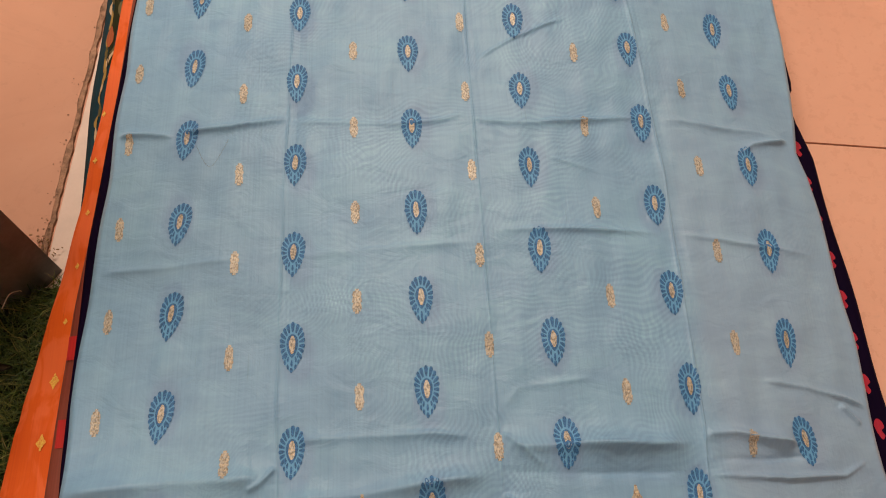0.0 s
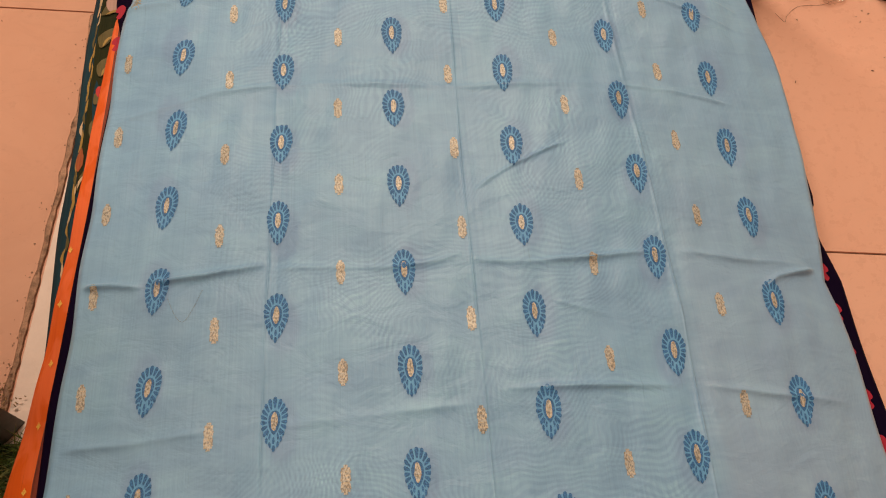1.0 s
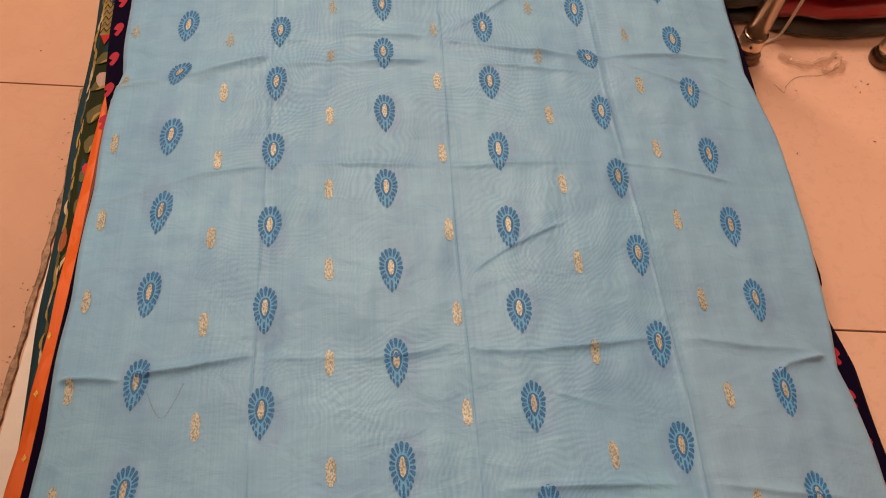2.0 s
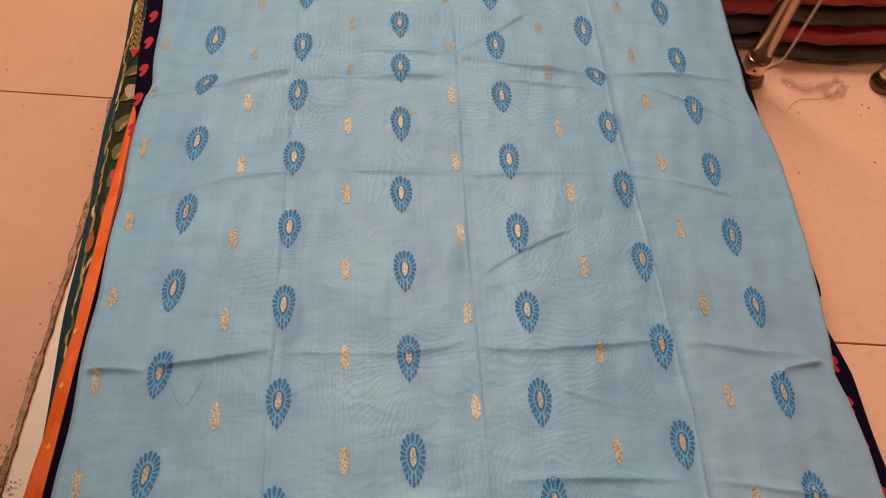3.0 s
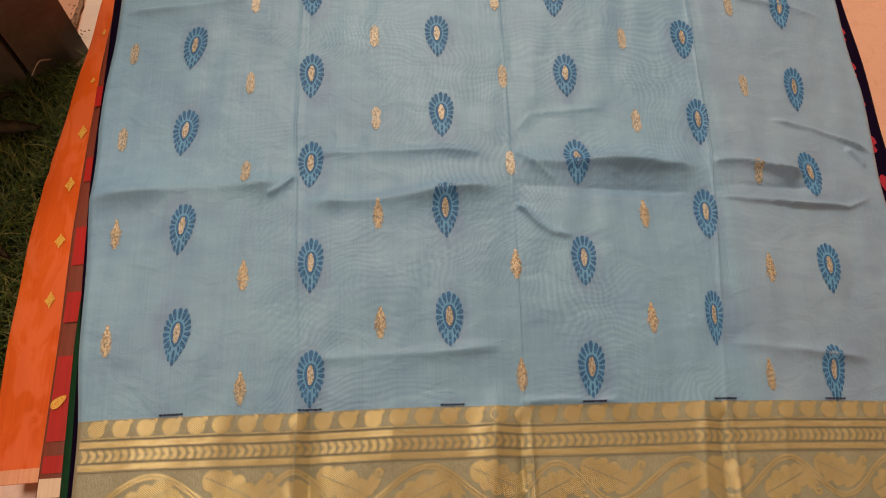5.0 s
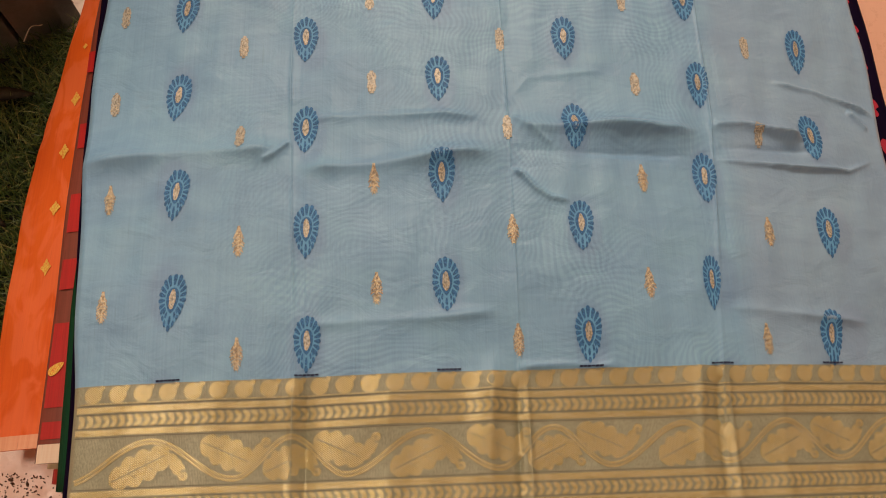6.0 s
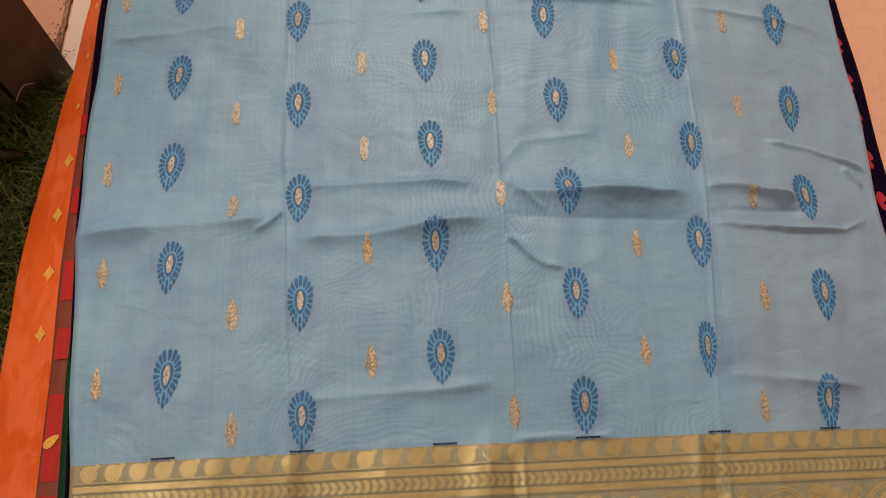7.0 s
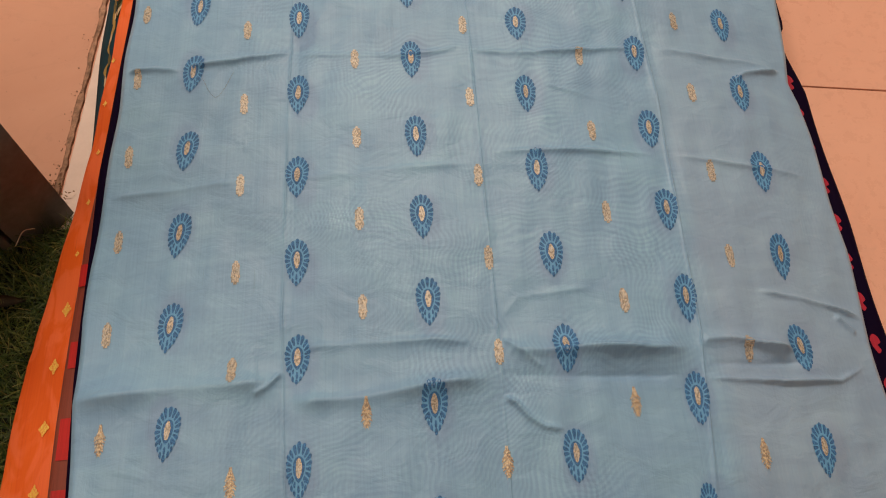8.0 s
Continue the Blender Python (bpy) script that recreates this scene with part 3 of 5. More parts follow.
def woven_drop(cx, cy, parent, sx=1.0, sy=1.0, shear=0.0, rnd=random):
    w, h = 0.0090 * sx * rnd.uniform(0.96, 1.04), 0.0191 * sy * rnd.uniform(0.97, 1.03)

    def put(p):
        return cx + p[0] * w + p[1] * h * shear, cy + p[1] * h

    # a paler drop below, petals round a ring over it
    m = 36
    rings = (0.97, 0.78, 0.56, 0.34, 0.14)
    drop_ground = [put(drop(k / m, r)) for r in rings for k in range(m)]
    faces = [(a * m + k, a * m + (k + 1) % m, (a + 1) * m + (k + 1) % m, (a + 1) * m + k) for a in range(len(rings) - 1) for k in range(m)]
    faces.append(tuple(range((len(rings) - 1) * m, len(rings) * m)))
    back = draped(drop_ground, faces, "woven_drop", PETAL_PALE, parent, 0.00025)
    # petals stand round a pale line; the tip has two rows of them
    n = 20
    petal = [(-0.24, 0.0), (-0.34, 0.35), (-0.37, 0.68), (-0.25, 0.94), (0.0, 1.0), (0.25, 0.94), (0.37, 0.68), (0.34, 0.35), (0.24, 0.0)]
    xy, faces = [], []

    def add(k, inner, outer, wide=1.0):
        j, grow, start = rnd.uniform(-0.05, 0.05), rnd.uniform(0.96, 1.03), len(xy)
        xy.append(put(drop((k + j) / n, (inner + outer) / 2)))
        xy.extend(put(drop((k + j + a * wide) / n, inner + (outer * grow - inner) * r)) for a, r in petal)
        faces.extend((start, start + 1 + i, start + 1 + (i + 1) % len(petal)) for i in range(len(petal)))

    for k in range(n):
        if k in (0, 1, 2, n - 1, n - 2):
            add(k, 0.83, 1.03, 0.95)
            add(k + (0.5 if k < 3 else -0.5) * (k != 0), 0.555, 0.800, 1.0)
        else:
            add(k, 0.565, 1.03)
    draped(xy, faces, "petal_ring", PETAL, back, 0.0005)
    m = 28
    xy = [put(drop(k / m, r)) for r in (0.465, 0.30, 0.12) for k in range(m)]
    faces = [(a * m + k, a * m + (k + 1) % m, (a + 1) * m + (k + 1) % m, (a + 1) * m + k) for a in range(2) for k in range(m)]
    faces.append(tuple(range(2 * m, 3 * m)))
    draped(xy, faces, "heart", PETAL, back, 0.0005)
    lens = [put((0.25 * math.sin(a) * (1 + rnd.uniform(-0.16, 0.16)), 0.10 + 0.36 * math.cos(a))) for a in [2 * math.pi * k / 14 for k in range(14)]]
    laid([lens], "zari_centre", ZARI_DIM, back, 0.0007)
    return back


def arrow_sprig(cx, cy, parent, rnd=random):
    """A thin sprig: a stem with a few branches that slant down like an arrow's barbs."""
    h, w = 0.0085, 0.0007
    levels = [-1.0]
    for k in (2, 1, 0):
        top = 0.85 - 0.55 * k
        levels += [top - 0.26, top]
    levels.append(1.0)
    xy, faces = [], []
    for y in levels:
        xy += [(cx - w, cy + h * y), (cx + w, cy + h * y)]
    for i in range(len(levels) - 1):
        faces.append((2 * i, 2 * i + 1, 2 * i + 3, 2 * i + 2))
        if i % 2:
            reach = (0.0036, 0.0042, 0.0030)[i // 2]
            for side, sg in ((0, -1), (1, 1)):
                r, a = reach * rnd.uniform(0.85, 1.1), len(xy)
                xy += [(cx + sg * r, cy + h * levels[i] - 0.0036), (cx + sg * r, cy + h * levels[i + 1] - 0.0038)]
                quad = (2 * i + side, a, a + 1, 2 * i + 2 + side)
                faces.append(quad if side else quad[::-1])
    return draped(xy, faces, "zari_sprig", ZARI_BACKLIT, parent)


def zari_sprig(cx, cy, parent, sy=1.0, bare=False, rnd=random):
    """A small upright leaf of stacked gold stitches."""
    w, h = (0.0043, 0.0108 * sy) if bare else (0.0036, 0.0099 * sy)
    rows = 11
    levels = [-1 + 2 * k / rows for k in range(rows + 1)]
    xy, faces = [], []
    for y in levels:
        xy += [(cx - w * 0.2, cy + h * y), (cx + w * 0.2, cy + h * y)]
    for k in range(rows):
        faces.append((2 * k, 2 * k + 1, 2 * k + 3, 2 * k + 2))
        mid = (levels[k] + levels[k + 1]) / 2
        reach = max((1 - abs(mid) ** (2.6 if bare else 6)) * rnd.uniform(0.74 if bare else 0.80, 1.06), 0.3)
        drop_by, gap = (0.16, 0.62) if bare else (0.02, 1.0)
        y0, y1 = levels[k] - drop_by, levels[k] + (levels[k + 1] - levels[k]) * gap - drop_by
        for side in (0, 1):
            a = len(xy)
            sg = -1 if side == 0 else 1
            xy += [(cx + sg * w * reach, cy + h * y0), (cx + sg * w * reach * 0.95, cy + h * y1)]
            quad = (2 * k + side, a, a + 1, 2 * k + 2 + side)
            faces.append(quad if side else quad[::-1])
    return draped(xy, faces, "zari_sprig", ZARI_LIT if bare else ZARI_DIM, parent)


# how far the pulled cloth drags each column of drops from its even grid, in millimetres
DRIFT_ROWS = [1, 5, 8, 12, 15, 18, 21]
DRIFT_X = [[2.5, -1.5, 1, 1, 2.5, 3, 9], [2, -2, -3, -3, -1, 0, 4.5], [0, 0, -2, -3, -4, -1, 1],
           [-1.5, 2, -3, -5, -5, -4, -4], [-8, 4, 3, 2, -1.5, -4.5, -10], [-3, -1.5, 1.8, 2, 2, -1, -7]]
DRIFT_Y = [[-6, -3, -4.5, -3.5, -6.5, -9.8, -11], [-1, 4.8, 2.7, 8, 3, -0.3, 0.5], [-1, 5.5, -2.5, 0, -2.5, 0, -4.5],
           [1, 3, 0.2, -2.2, -6, -6.8, -1], [-3.6, 0, 1, 5, 2.5, -5.5, -8], [-2, -1, 1.2, 6, 2.5, -6.3, -3]]


def drift(table, c, h):
    return 0.001 * float(np.interp(c, [1, 2, 3, 4, 5, 6], [np.interp(h, DRIFT_ROWS, column) for column in table]))


def column_x(c, y):
    x = float(np.interp(c, [0, 1, 2, 3, 4, 5, 6, 7], [-0.302, -0.2065, -0.1130, -0.0170, 0.0800, 0.1770, 0.2705, 0.365]))
    if c > 5.2:
        x -= 0.003 * max(0.0, min(0.24 - y, 0.06)) / 0.06 + 0.010 * max(0.0, 0.13 - y) / 0.07 + 0.006 * max(0.0, min(y - 0.35, 0.3)) / 0.3
    elif c < 1.2:
        x += 0.002 * max(0.0, min(0.24 - y, 0.06)) / 0.06 + 0.004 * max(0.0, min(y - 0.5, 0.2)) / 0.2
    return x + drift(DRIFT_X, c, (y - 0.061) / 0.0381)


def row_y(h, c=3.0):
    y = 0.0610 + h * 0.0381
    if c < 1.3 or c > 5.7:
        y -= 0.0055 * max(0.0, min(h - 11, 3)) / 3
    elif c in (2, 5):
        y += 0.0015
    return y - 0.0075 * max(0.0, min(h - 18, 3)) + drift(DRIFT_Y, c, h)


rnd = random.Random(5)
for c in range(1, 7):
    for h in range(0, 26):
        if (h + c) % 2:
            continue
        x, y = column_x(c, row_y(h, c)), row_y(h, c)
        sy, shear = 1.0, 0.0
        if h == 19 and c in (1, 5):
            y, sy, shear = 0.764 if c == 1 else 0.770, 0.62, 0.35 if c == 1 else -0.25
        if h == 4 and c == 6:
            shear = -0.12
        if sy == 1.0:
            shear += {1: 0.10, 2: 0.02, 4: 0.02, 5: 0.03, 6: 0.04}.get(c, 0.0)
        woven_drop(x, y, sari, 1.0 if c != 5 or h > 2 else 0.70, sy, shear, rnd)
for c in range(0, 6):
    for h in range(0, 26):
        if (h + c) % 2 == 0:
            continue
        y = row_y(h, c + 0.5) - 0.001
        x = max(column_x(c + 0.5, y), float(edge_left(y)) + 0.0085)
        # sprig colour by row carries how the gold reflects there
        if h >= 19:
            arrow_sprig(x, y, sari, rnd)
        else:
            zari_sprig(x, y, sari, 1.0, h < 4, rnd)


# ---- the gold border
def band(y0, y1, name, mat, wavy=0.0):
    n = 280
    xs = np.linspace(-0.262, 0.333, n)
    xy, faces = [], []
    for x in xs:
        xy += [(x, y0), (x, (y0 + y1) / 2), (x, y1)]
    for k in range(n - 1):
        a = 3 * k
        faces += [(a, a + 3, a + 4, a + 1), (a + 1, a + 4, a + 5, a + 2)]
    return draped(xy, faces, name, mat, sari)


for y0, y1 in ((0.0218, 0.0256), (0.0072, 0.0110), (-0.0312, -0.0272), (-0.0455, -0.0415)):
    band(y0, y1, "zari_stripe", ZARI)
for y in (0.0266, 0.0208, 0.0121, 0.0060, -0.0261, -0.0322, -0.0405, -0.0465):
    band(y - 0.00022, y + 0.00022, "dark_line", UMBER)
for c in range(1, 7):
    x = column_x(c, 0.04)
    laid([[(x - 0.008 + k * 0.0027, 0.0402 + rnd.uniform(-0.0003, 0.0003)), (x - 0.0056 + k * 0.0027, 0.0402), (x - 0.0056 + k * 0.0027, 0.0414), (x - 0.008 + k * 0.0027, 0.0414)] for k in range(6)], "stitch_mark", NAVY, sari, 0.0012)
x = -0.2515
while x < 0.330:
    ring = []
    for k in range(20):
        a = 2 * math.pi * k / 20
        ring.append((x + 0.0061 * math.sin(a), 0.0334 + 0.0054 * math.cos(a)))
    hook = [(x + 0.0040, 0.0352), (x + 0.0068, 0.0362), (x + 0.0078, 0.0378), (x + 0.0072, 0.0392), (x + 0.0054, 0.0396), (x + 0.0044, 0.0390), (x + 0.0054, 0.0382), (x + 0.0030, 0.0376)]
    laid([ring, hook], "zari_medallion", ZARI, sari)
    x += 0.01655
def oval(cx, cy, a, b, turn, n=10):
    c, d = math.cos(turn), math.sin(turn)
    return [(cx + a * math.cos(t) * c - b * math.sin(t) * d, cy + a * math.cos(t) * d + b * math.sin(t) * c) for t in [2 * math.pi * k / n for k in range(n)]]


for yc in (0.0164, -0.0364):
    marks = []
    x = -0.260
    while x < 0.330:
        marks += [oval(x + 0.0020, yc + side * 0.0019, 0.0030, 0.00155, -side * 0.72) for side in (-1, 1)]
        x += 0.0054
    tagged(laid(marks, "chevron_band", ZARI, sari), kind="stuff")


def strip(points, width, name, mat, parent, lift=0.0004):
    """A narrow run of cloth along points."""
    xy = []
    for i, (x, y) in enumerate(points):
        (x0, y0), (x1, y1) = points[max(i - 1, 0)], points[min(i + 1, len(points) - 1)]
        l = math.hypot(x1 - x0, y1 - y0) or 1
        nx, ny = -(y1 - y0) / l * width / 2, (x1 - x0) / l * width / 2
        xy += [(x + nx, y + ny), (x - nx, y - ny)]
    faces = [(2 * i, 2 * i + 1, 2 * i + 3, 2 * i + 2) for i in range(len(points) - 1)]
    return draped(xy, faces, name, mat, parent, lift)


def oak_leaf(cx, cy, length, width, turn, lobes, name):
    """An oak leaf: round lobes down both sides, narrow at the stem."""
    c, d = math.cos(turn), math.sin(turn)
    rows, across = 49, (-1.0, -0.5, 0.0, 0.5, 1.0)
    xy = []
    for k in range(rows):
        t = k / (rows - 1)
        w = width * math.sin(math.pi * (0.05 + 0.90 * t)) ** 0.5 * (0.64 + 0.42 * abs(math.sin(math.pi * (t * lobes + 0.12))) ** 0.6)
        for a in across:
            x, y = (t - 0.5) * length + abs(a) * 0.0012, a * w
            xy.append((cx + x * c - y * d, cy + x * d + y * c))
    n = len(across)
    faces = [(k * n + i, (k + 1) * n + i, (k + 1) * n + i + 1, k * n + i + 1) for k in range(rows - 1) for i in range(n - 1)]
    return draped(xy, [f[::-1] for f in faces], name, ZARI, sari, 0.0004)


# where the vine crests and dips; the cloth folded away shortens it at the long folds
VINE_X = [-0.262, -0.211, -0.157, -0.121, -0.085, -0.033, 0.013, 0.087, 0.138, 0.166, 0.209, 0.247, 0.333]
VINE_TURN = [-0.4, 0.5, 1.5, 2.5, 3.5, 4.5, 5.5, 7.5, 8.5, 9.5, 10.5, 11.5, 13.5]
VINE_Y = -0.0103


def vine_y(x):
    return VINE_Y + 0.0125 * math.sin(math.pi * float(np.interp(x, VINE_X, VINE_TURN)))


run = [(x, vine_y(x)) for x in np.linspace(-0.260, 0.331, 420)]
strip(run, 0.0038, "zari_vine", ZARI, sari)
strip(run, 0.0005, "vine_thread", GROUND, sari, 0.0008)
for k in range(-1, 14):
    turn_at = k + 0.5
    cx = float(np.interp(turn_at, VINE_TURN, VINE_X))
    if not -0.252 < cx < 0.322:
        continue
    sgn = 1 if k % 2 == 0 else -1
    half = max(0.030, min(0.052, float(np.interp(turn_at + 0.5, VINE_TURN, VINE_X) - np.interp(turn_at - 0.5, VINE_TURN, VINE_X))))
    lx, ly = cx - 0.12 * half, VINE_Y - sgn * 0.0040
    long, tilt = 0.80 * half, sgn * 0.42
    leaf = oak_leaf(lx, ly, long, 0.0100, tilt, 4, "zari_leaf")
    c, d = math.cos(tilt), math.sin(tilt)
    strip([(lx + a * long * c, ly + a * long * d) for a in (-0.46, -0.2, 0.1, 0.44)], 0.0008, "leaf_vein", GROUND, leaf, 0.0009)
    for a in (-0.18, 0.10):
        for side in (-1, 1):
            p = (lx + a * long * c, ly + a * long * d)
            e = (p[0] + 0.0065 * math.cos(tilt + side * 0.9), p[1] + 0.0065 * math.sin(tilt + side * 0.9))
            strip([p, e], 0.0004, "leaf_vein", GROUND, leaf, 0.0009)
    qx, qy = cx + 0.36 * half, VINE_Y - sgn * 0.0060
    for turn_by, reach in ((0.0, 0.0040), (2.4, 0.0030)):
        spiral = [(qx + (0.004 if turn_by else 0) + reach * (1 - i / 17) * math.cos(turn_by + i * 0.5), qy - sgn * (0.0036 if turn_by else 0) + sgn * reach * (1 - i / 17) * math.sin(turn_by + i * 0.5)) for i in range(14)]
        strip(spiral, 0.0021, "zari_curl", ZARI, sari)
    oak_leaf(cx + 0.30 * half, VINE_Y - sgn * 0.0005, 0.0130, 0.0040, -sgn * 0.9, 2, "zari_leaflet")
dots = []
for k in range(236):
    x = -0.260 + k * 0.0025
    dots.append([(x, 0.0272), (x + 0.0016, 0.0272), (x + 0.0020, 0.0281), (x + 0.0004, 0.0281)])
tagged(laid(dots, "dotted_line", ZARI, sari), kind="stuff")
ribs = []
x = -0.260
while x < 0.330:
    ribs.append([(x, -0.0475), (x + 0.0044, -0.0475), (x + 0.0044, -0.076), (x, -0.076)])
    x += 0.0062
tagged(laid(ribs, "rib_band", ZARI, sari), kind="stuff")

# ---------------------------------------------------------------- the saris underneath
def fold_layer(name, mat, parent, y0, y1, left, right, top, thick, label="", nx=36, ny=70, wobble=0.0008, seed=1):
    """One folded thickness of cloth: a flat loop with round folds at both sides, closed at its ends."""
    ys = np.linspace(y0, y1, ny)
    s = np.concatenate([np.linspace(0, 0.2, nx // 2, endpoint=False), np.linspace(0.2, 0.8, 6, endpoint=False), np.linspace(0.8, 1, nx // 2)])
    rows = []
    for y in ys:
        l, r = float(left(y)), float(right(y))
        x = l + (r - l) * s
        yy = np.full_like(x, y)
        z = top(x, yy) + waves(x, yy, seed, 5, 0.09, wobble)
        ends = [(l - thick * 0.42, y, z[0] - thick * 0.30), (l - thick * 0.42, y, z[0] - thick * 0.70)]
        ends_r = [(r + thick * 0.42, y, z[-1] - thick * 0.30), (r + thick * 0.42, y, z[-1] - thick * 0.70)]
        rows.append(list(zip(x, yy, z)) + ends_r + list(zip(x[::-1], yy, z[::-1] - thick)) + ends[::-1])
    n = len(rows[0])
    verts = [p for row in rows for p in row]
    faces = [(j * n + k, j * n + (k + 1) % n, (j + 1) * n + (k + 1) % n, (j + 1) * n + k) for j in range(ny - 1) for k in range(n)]
    faces = [f[::-1] for f in faces]
    faces += [tuple(range(n)), tuple(range((ny - 1) * n, ny * n))[::-1]]
    return mesh_object(name, verts, faces, mat, parent, label)


def along(*pairs):
    return lambda y: np.interp(y, [p[0] for p in pairs], [p[1] for p in pairs])


def flat(z):
    return lambda x, y: np.full_like(np.asarray(x, float), z)


# spare thicknesses of the blue sari under its top layer
for k, z in enumerate((0.1235, 0.1195)):
    fold_layer("under_fold", BLUE, sari, -0.078, 1.05, lambda y, k=k: edge_left(y) + 0.006 + 0.002 * k, lambda y, k=k: edge_right(y) - 0.010 - 0.004 * k,
               lambda x, y, z=z: z - 0.14 * np.clip(np.abs(x - 0.02) - 0.20, 0, 1) - 0.016 * smooth01((0.15 - y) / 0.19), 0.0036, "", 24, 60, 0.0004, k)

# dark floral sari with a gold zigzag end
floral = thing("floral_sari", "dark green and teal floral sari folded under the stack", "sari", "folded saris")


def floral_left(y):
    return np.interp(y, [0.40, 0.6, 0.8, 1.06], [-0.318, -0.321, -0.320, -0.316]) + 0.0015 * np.sin(y * 30)


def floral_top(x, y):
    return 0.046 - 0.35 * np.clip(-0.309 - x, 0, 1) + 0 * y


for k in range(3):
    fold_layer("fold_layer", (TEAL, FOREST, TEAL)[k], floral, 0.40, 1.08, lambda y, k=k: floral_left(y) + 0.002 * k, along((0, 0.30), (1, 0.30)),
               (lambda x, y, k=k: floral_top(x, y) - 0.0155 * k), 0.0145, ("olive and teal figured top fold", "", "")[k], 44, 80, 0.0006, 11 + k)
rnd = random.Random(9)


def leaf_shape(cx, cy, length, width, turn):
    out = []
    for k in range(12):
        a = 2 * math.pi * k / 12
        px, py = length * math.cos(a), width * math.sin(a) * (1 - 0.35 * math.cos(a))
        out.append((cx + px * math.cos(turn) - py * math.sin(turn), cy + px * math.sin(turn) + py * math.cos(turn)))
    return out


def bent_leaf(cx, cy, length, width, turn, bend):
    """A brushed leaf, curving along its length, blunt at one end."""
    c, d = math.cos(turn), math.sin(turn)
    side = []
    for k in range(9):
        t = k / 8
        side.append(((t - 0.5) * 2 * length, bend * math.sin(math.pi * t), width * math.sin(math.pi * min(max(t, 0.02), 0.98)) ** 0.7 * (1.25 - 0.6 * t)))
    outline = [(x, b + w * rnd.uniform(0.85, 1.15)) for x, b, w in side] + [(x, b - w * rnd.uniform(0.85, 1.15)) for x, b, w in side[::-1]]
    return [(cx + x * c - y * d, cy + x * d + y * c) for x, y in outline]


y = 0.42
while y < 0.985:
    near = y < 0.66
    laid([bent_leaf(-0.3172 + rnd.uniform(-0.0008, 0.0012), y, rnd.uniform(0.008, 0.013), rnd.uniform(0.0009, 0.0017), 1.55 + rnd.uniform(-0.12, 0.12), rnd.uniform(-0.002, 0.002))], "cream_leaf", rnd.choice([CREAM, OCHRE, OLIVE, OCHRE]), floral, 0.0009, "", floral_top)
    if near:
        laid([bent_leaf(-0.309 + rnd.uniform(-0.004, 0.004), y + 0.006, rnd.uniform(0.008, 0.015), rnd.uniform(0.0010, 0.0022), 1.5 + rnd.uniform(-0.5, 0.5), rnd.uniform(-0.004, 0.004))], "cream_leaf", rnd.choice([CREAM, OCHRE, FOREST, OLIVE]), floral, 0.0010, "", floral_top)
    y += 0.0135
laid([bent_leaf(-0.3150, 0.655, 0.013, 0.0040, 1.55, 0.0)], "rust_flower", RUST, floral, 0.0013, "", floral_top)
laid([bent_leaf(-0.3130, 0.475, 0.011, 0.0060, 1.5, 0.0)], "rust_flower", RUST, floral, 0.0013, "", floral_top)
laid([[(-0.3145, 0.62), (-0.26, 0.62), (-0.26, 0.905), (-0.3135, 0.905), (-0.315, 0.80)]], "olive_panel", FOREST, floral, 0.0012, "", floral_top)
y = 0.655
while y < 0.885:
    x, turn = -0.301 + rnd.uniform(-0.005, 0.004), 0.9 + rnd.uniform(-0.6, 0.5)
    leaf = laid([bent_leaf(x, y, 0.0145, 0.0070, turn, 0.003)], "olive_leaf", OLIVE, floral, 0.0016, "", floral_top)
    laid([bent_leaf(x + 0.002, y - 0.005, 0.0100, 0.0016, turn - 0.2, 0.003)], "leaf_edge", OCHRE, leaf, 0.0021, "", floral_top)
    y += 0.036
laid([leaf_shape(-0.3000, 0.842, 0.0095, 0.0105, 0.3)], "pink_flower", BLUSH, floral, 0.0019, "", floral_top)
laid([leaf_shape(-0.301, 0.731, 0.007, 0.007, 0.3)], "red_flower", RED, floral, 0.0019, "", floral_top)
laid([[(-0.3145, 0.905), (-0.26, 0.905), (-0.26, 0.985), (-0.3155, 0.985)]], "gold_end", OCHRE, floral, 0.0020, "woven gold zigzag end band", floral_top)
for k in range(3):
    laid([[(-0.3135 + 0.012 * k, 0.905), (-0.3015 + 0.012 * k, 0.905), (-0.3075 + 0.012 * k, 0.890)]], "red_tooth", RED, floral, 0.0019, "", floral_top)
for k in range(9):
    yy = 0.911 + k * 0.0086
    pts = [(-0.3142 + 0.0034 * i, yy + (0.0030 if i % 2 else -0.0030)) for i in range(12)]
    xy, faces = [], []
    for i, (a, b) in enumerate(pts):
        xy += [(a, b - 0.0011), (a, b + 0.0011)]
    faces = [(2 * i, 2 * i + 2, 2 * i + 3, 2 * i + 1) for i in range(len(pts) - 1)]
    draped(xy, faces, "zigzag", NAVY if k % 2 else FOREST, floral, 0.0026, "", floral_top)
laid([[(-0.3145, 0.987), (-0.26, 0.987), (-0.26, 1.05), (-0.3145, 1.05)]], "grey_end", UMBER, floral, 0.0020, "plain grey end", floral_top)

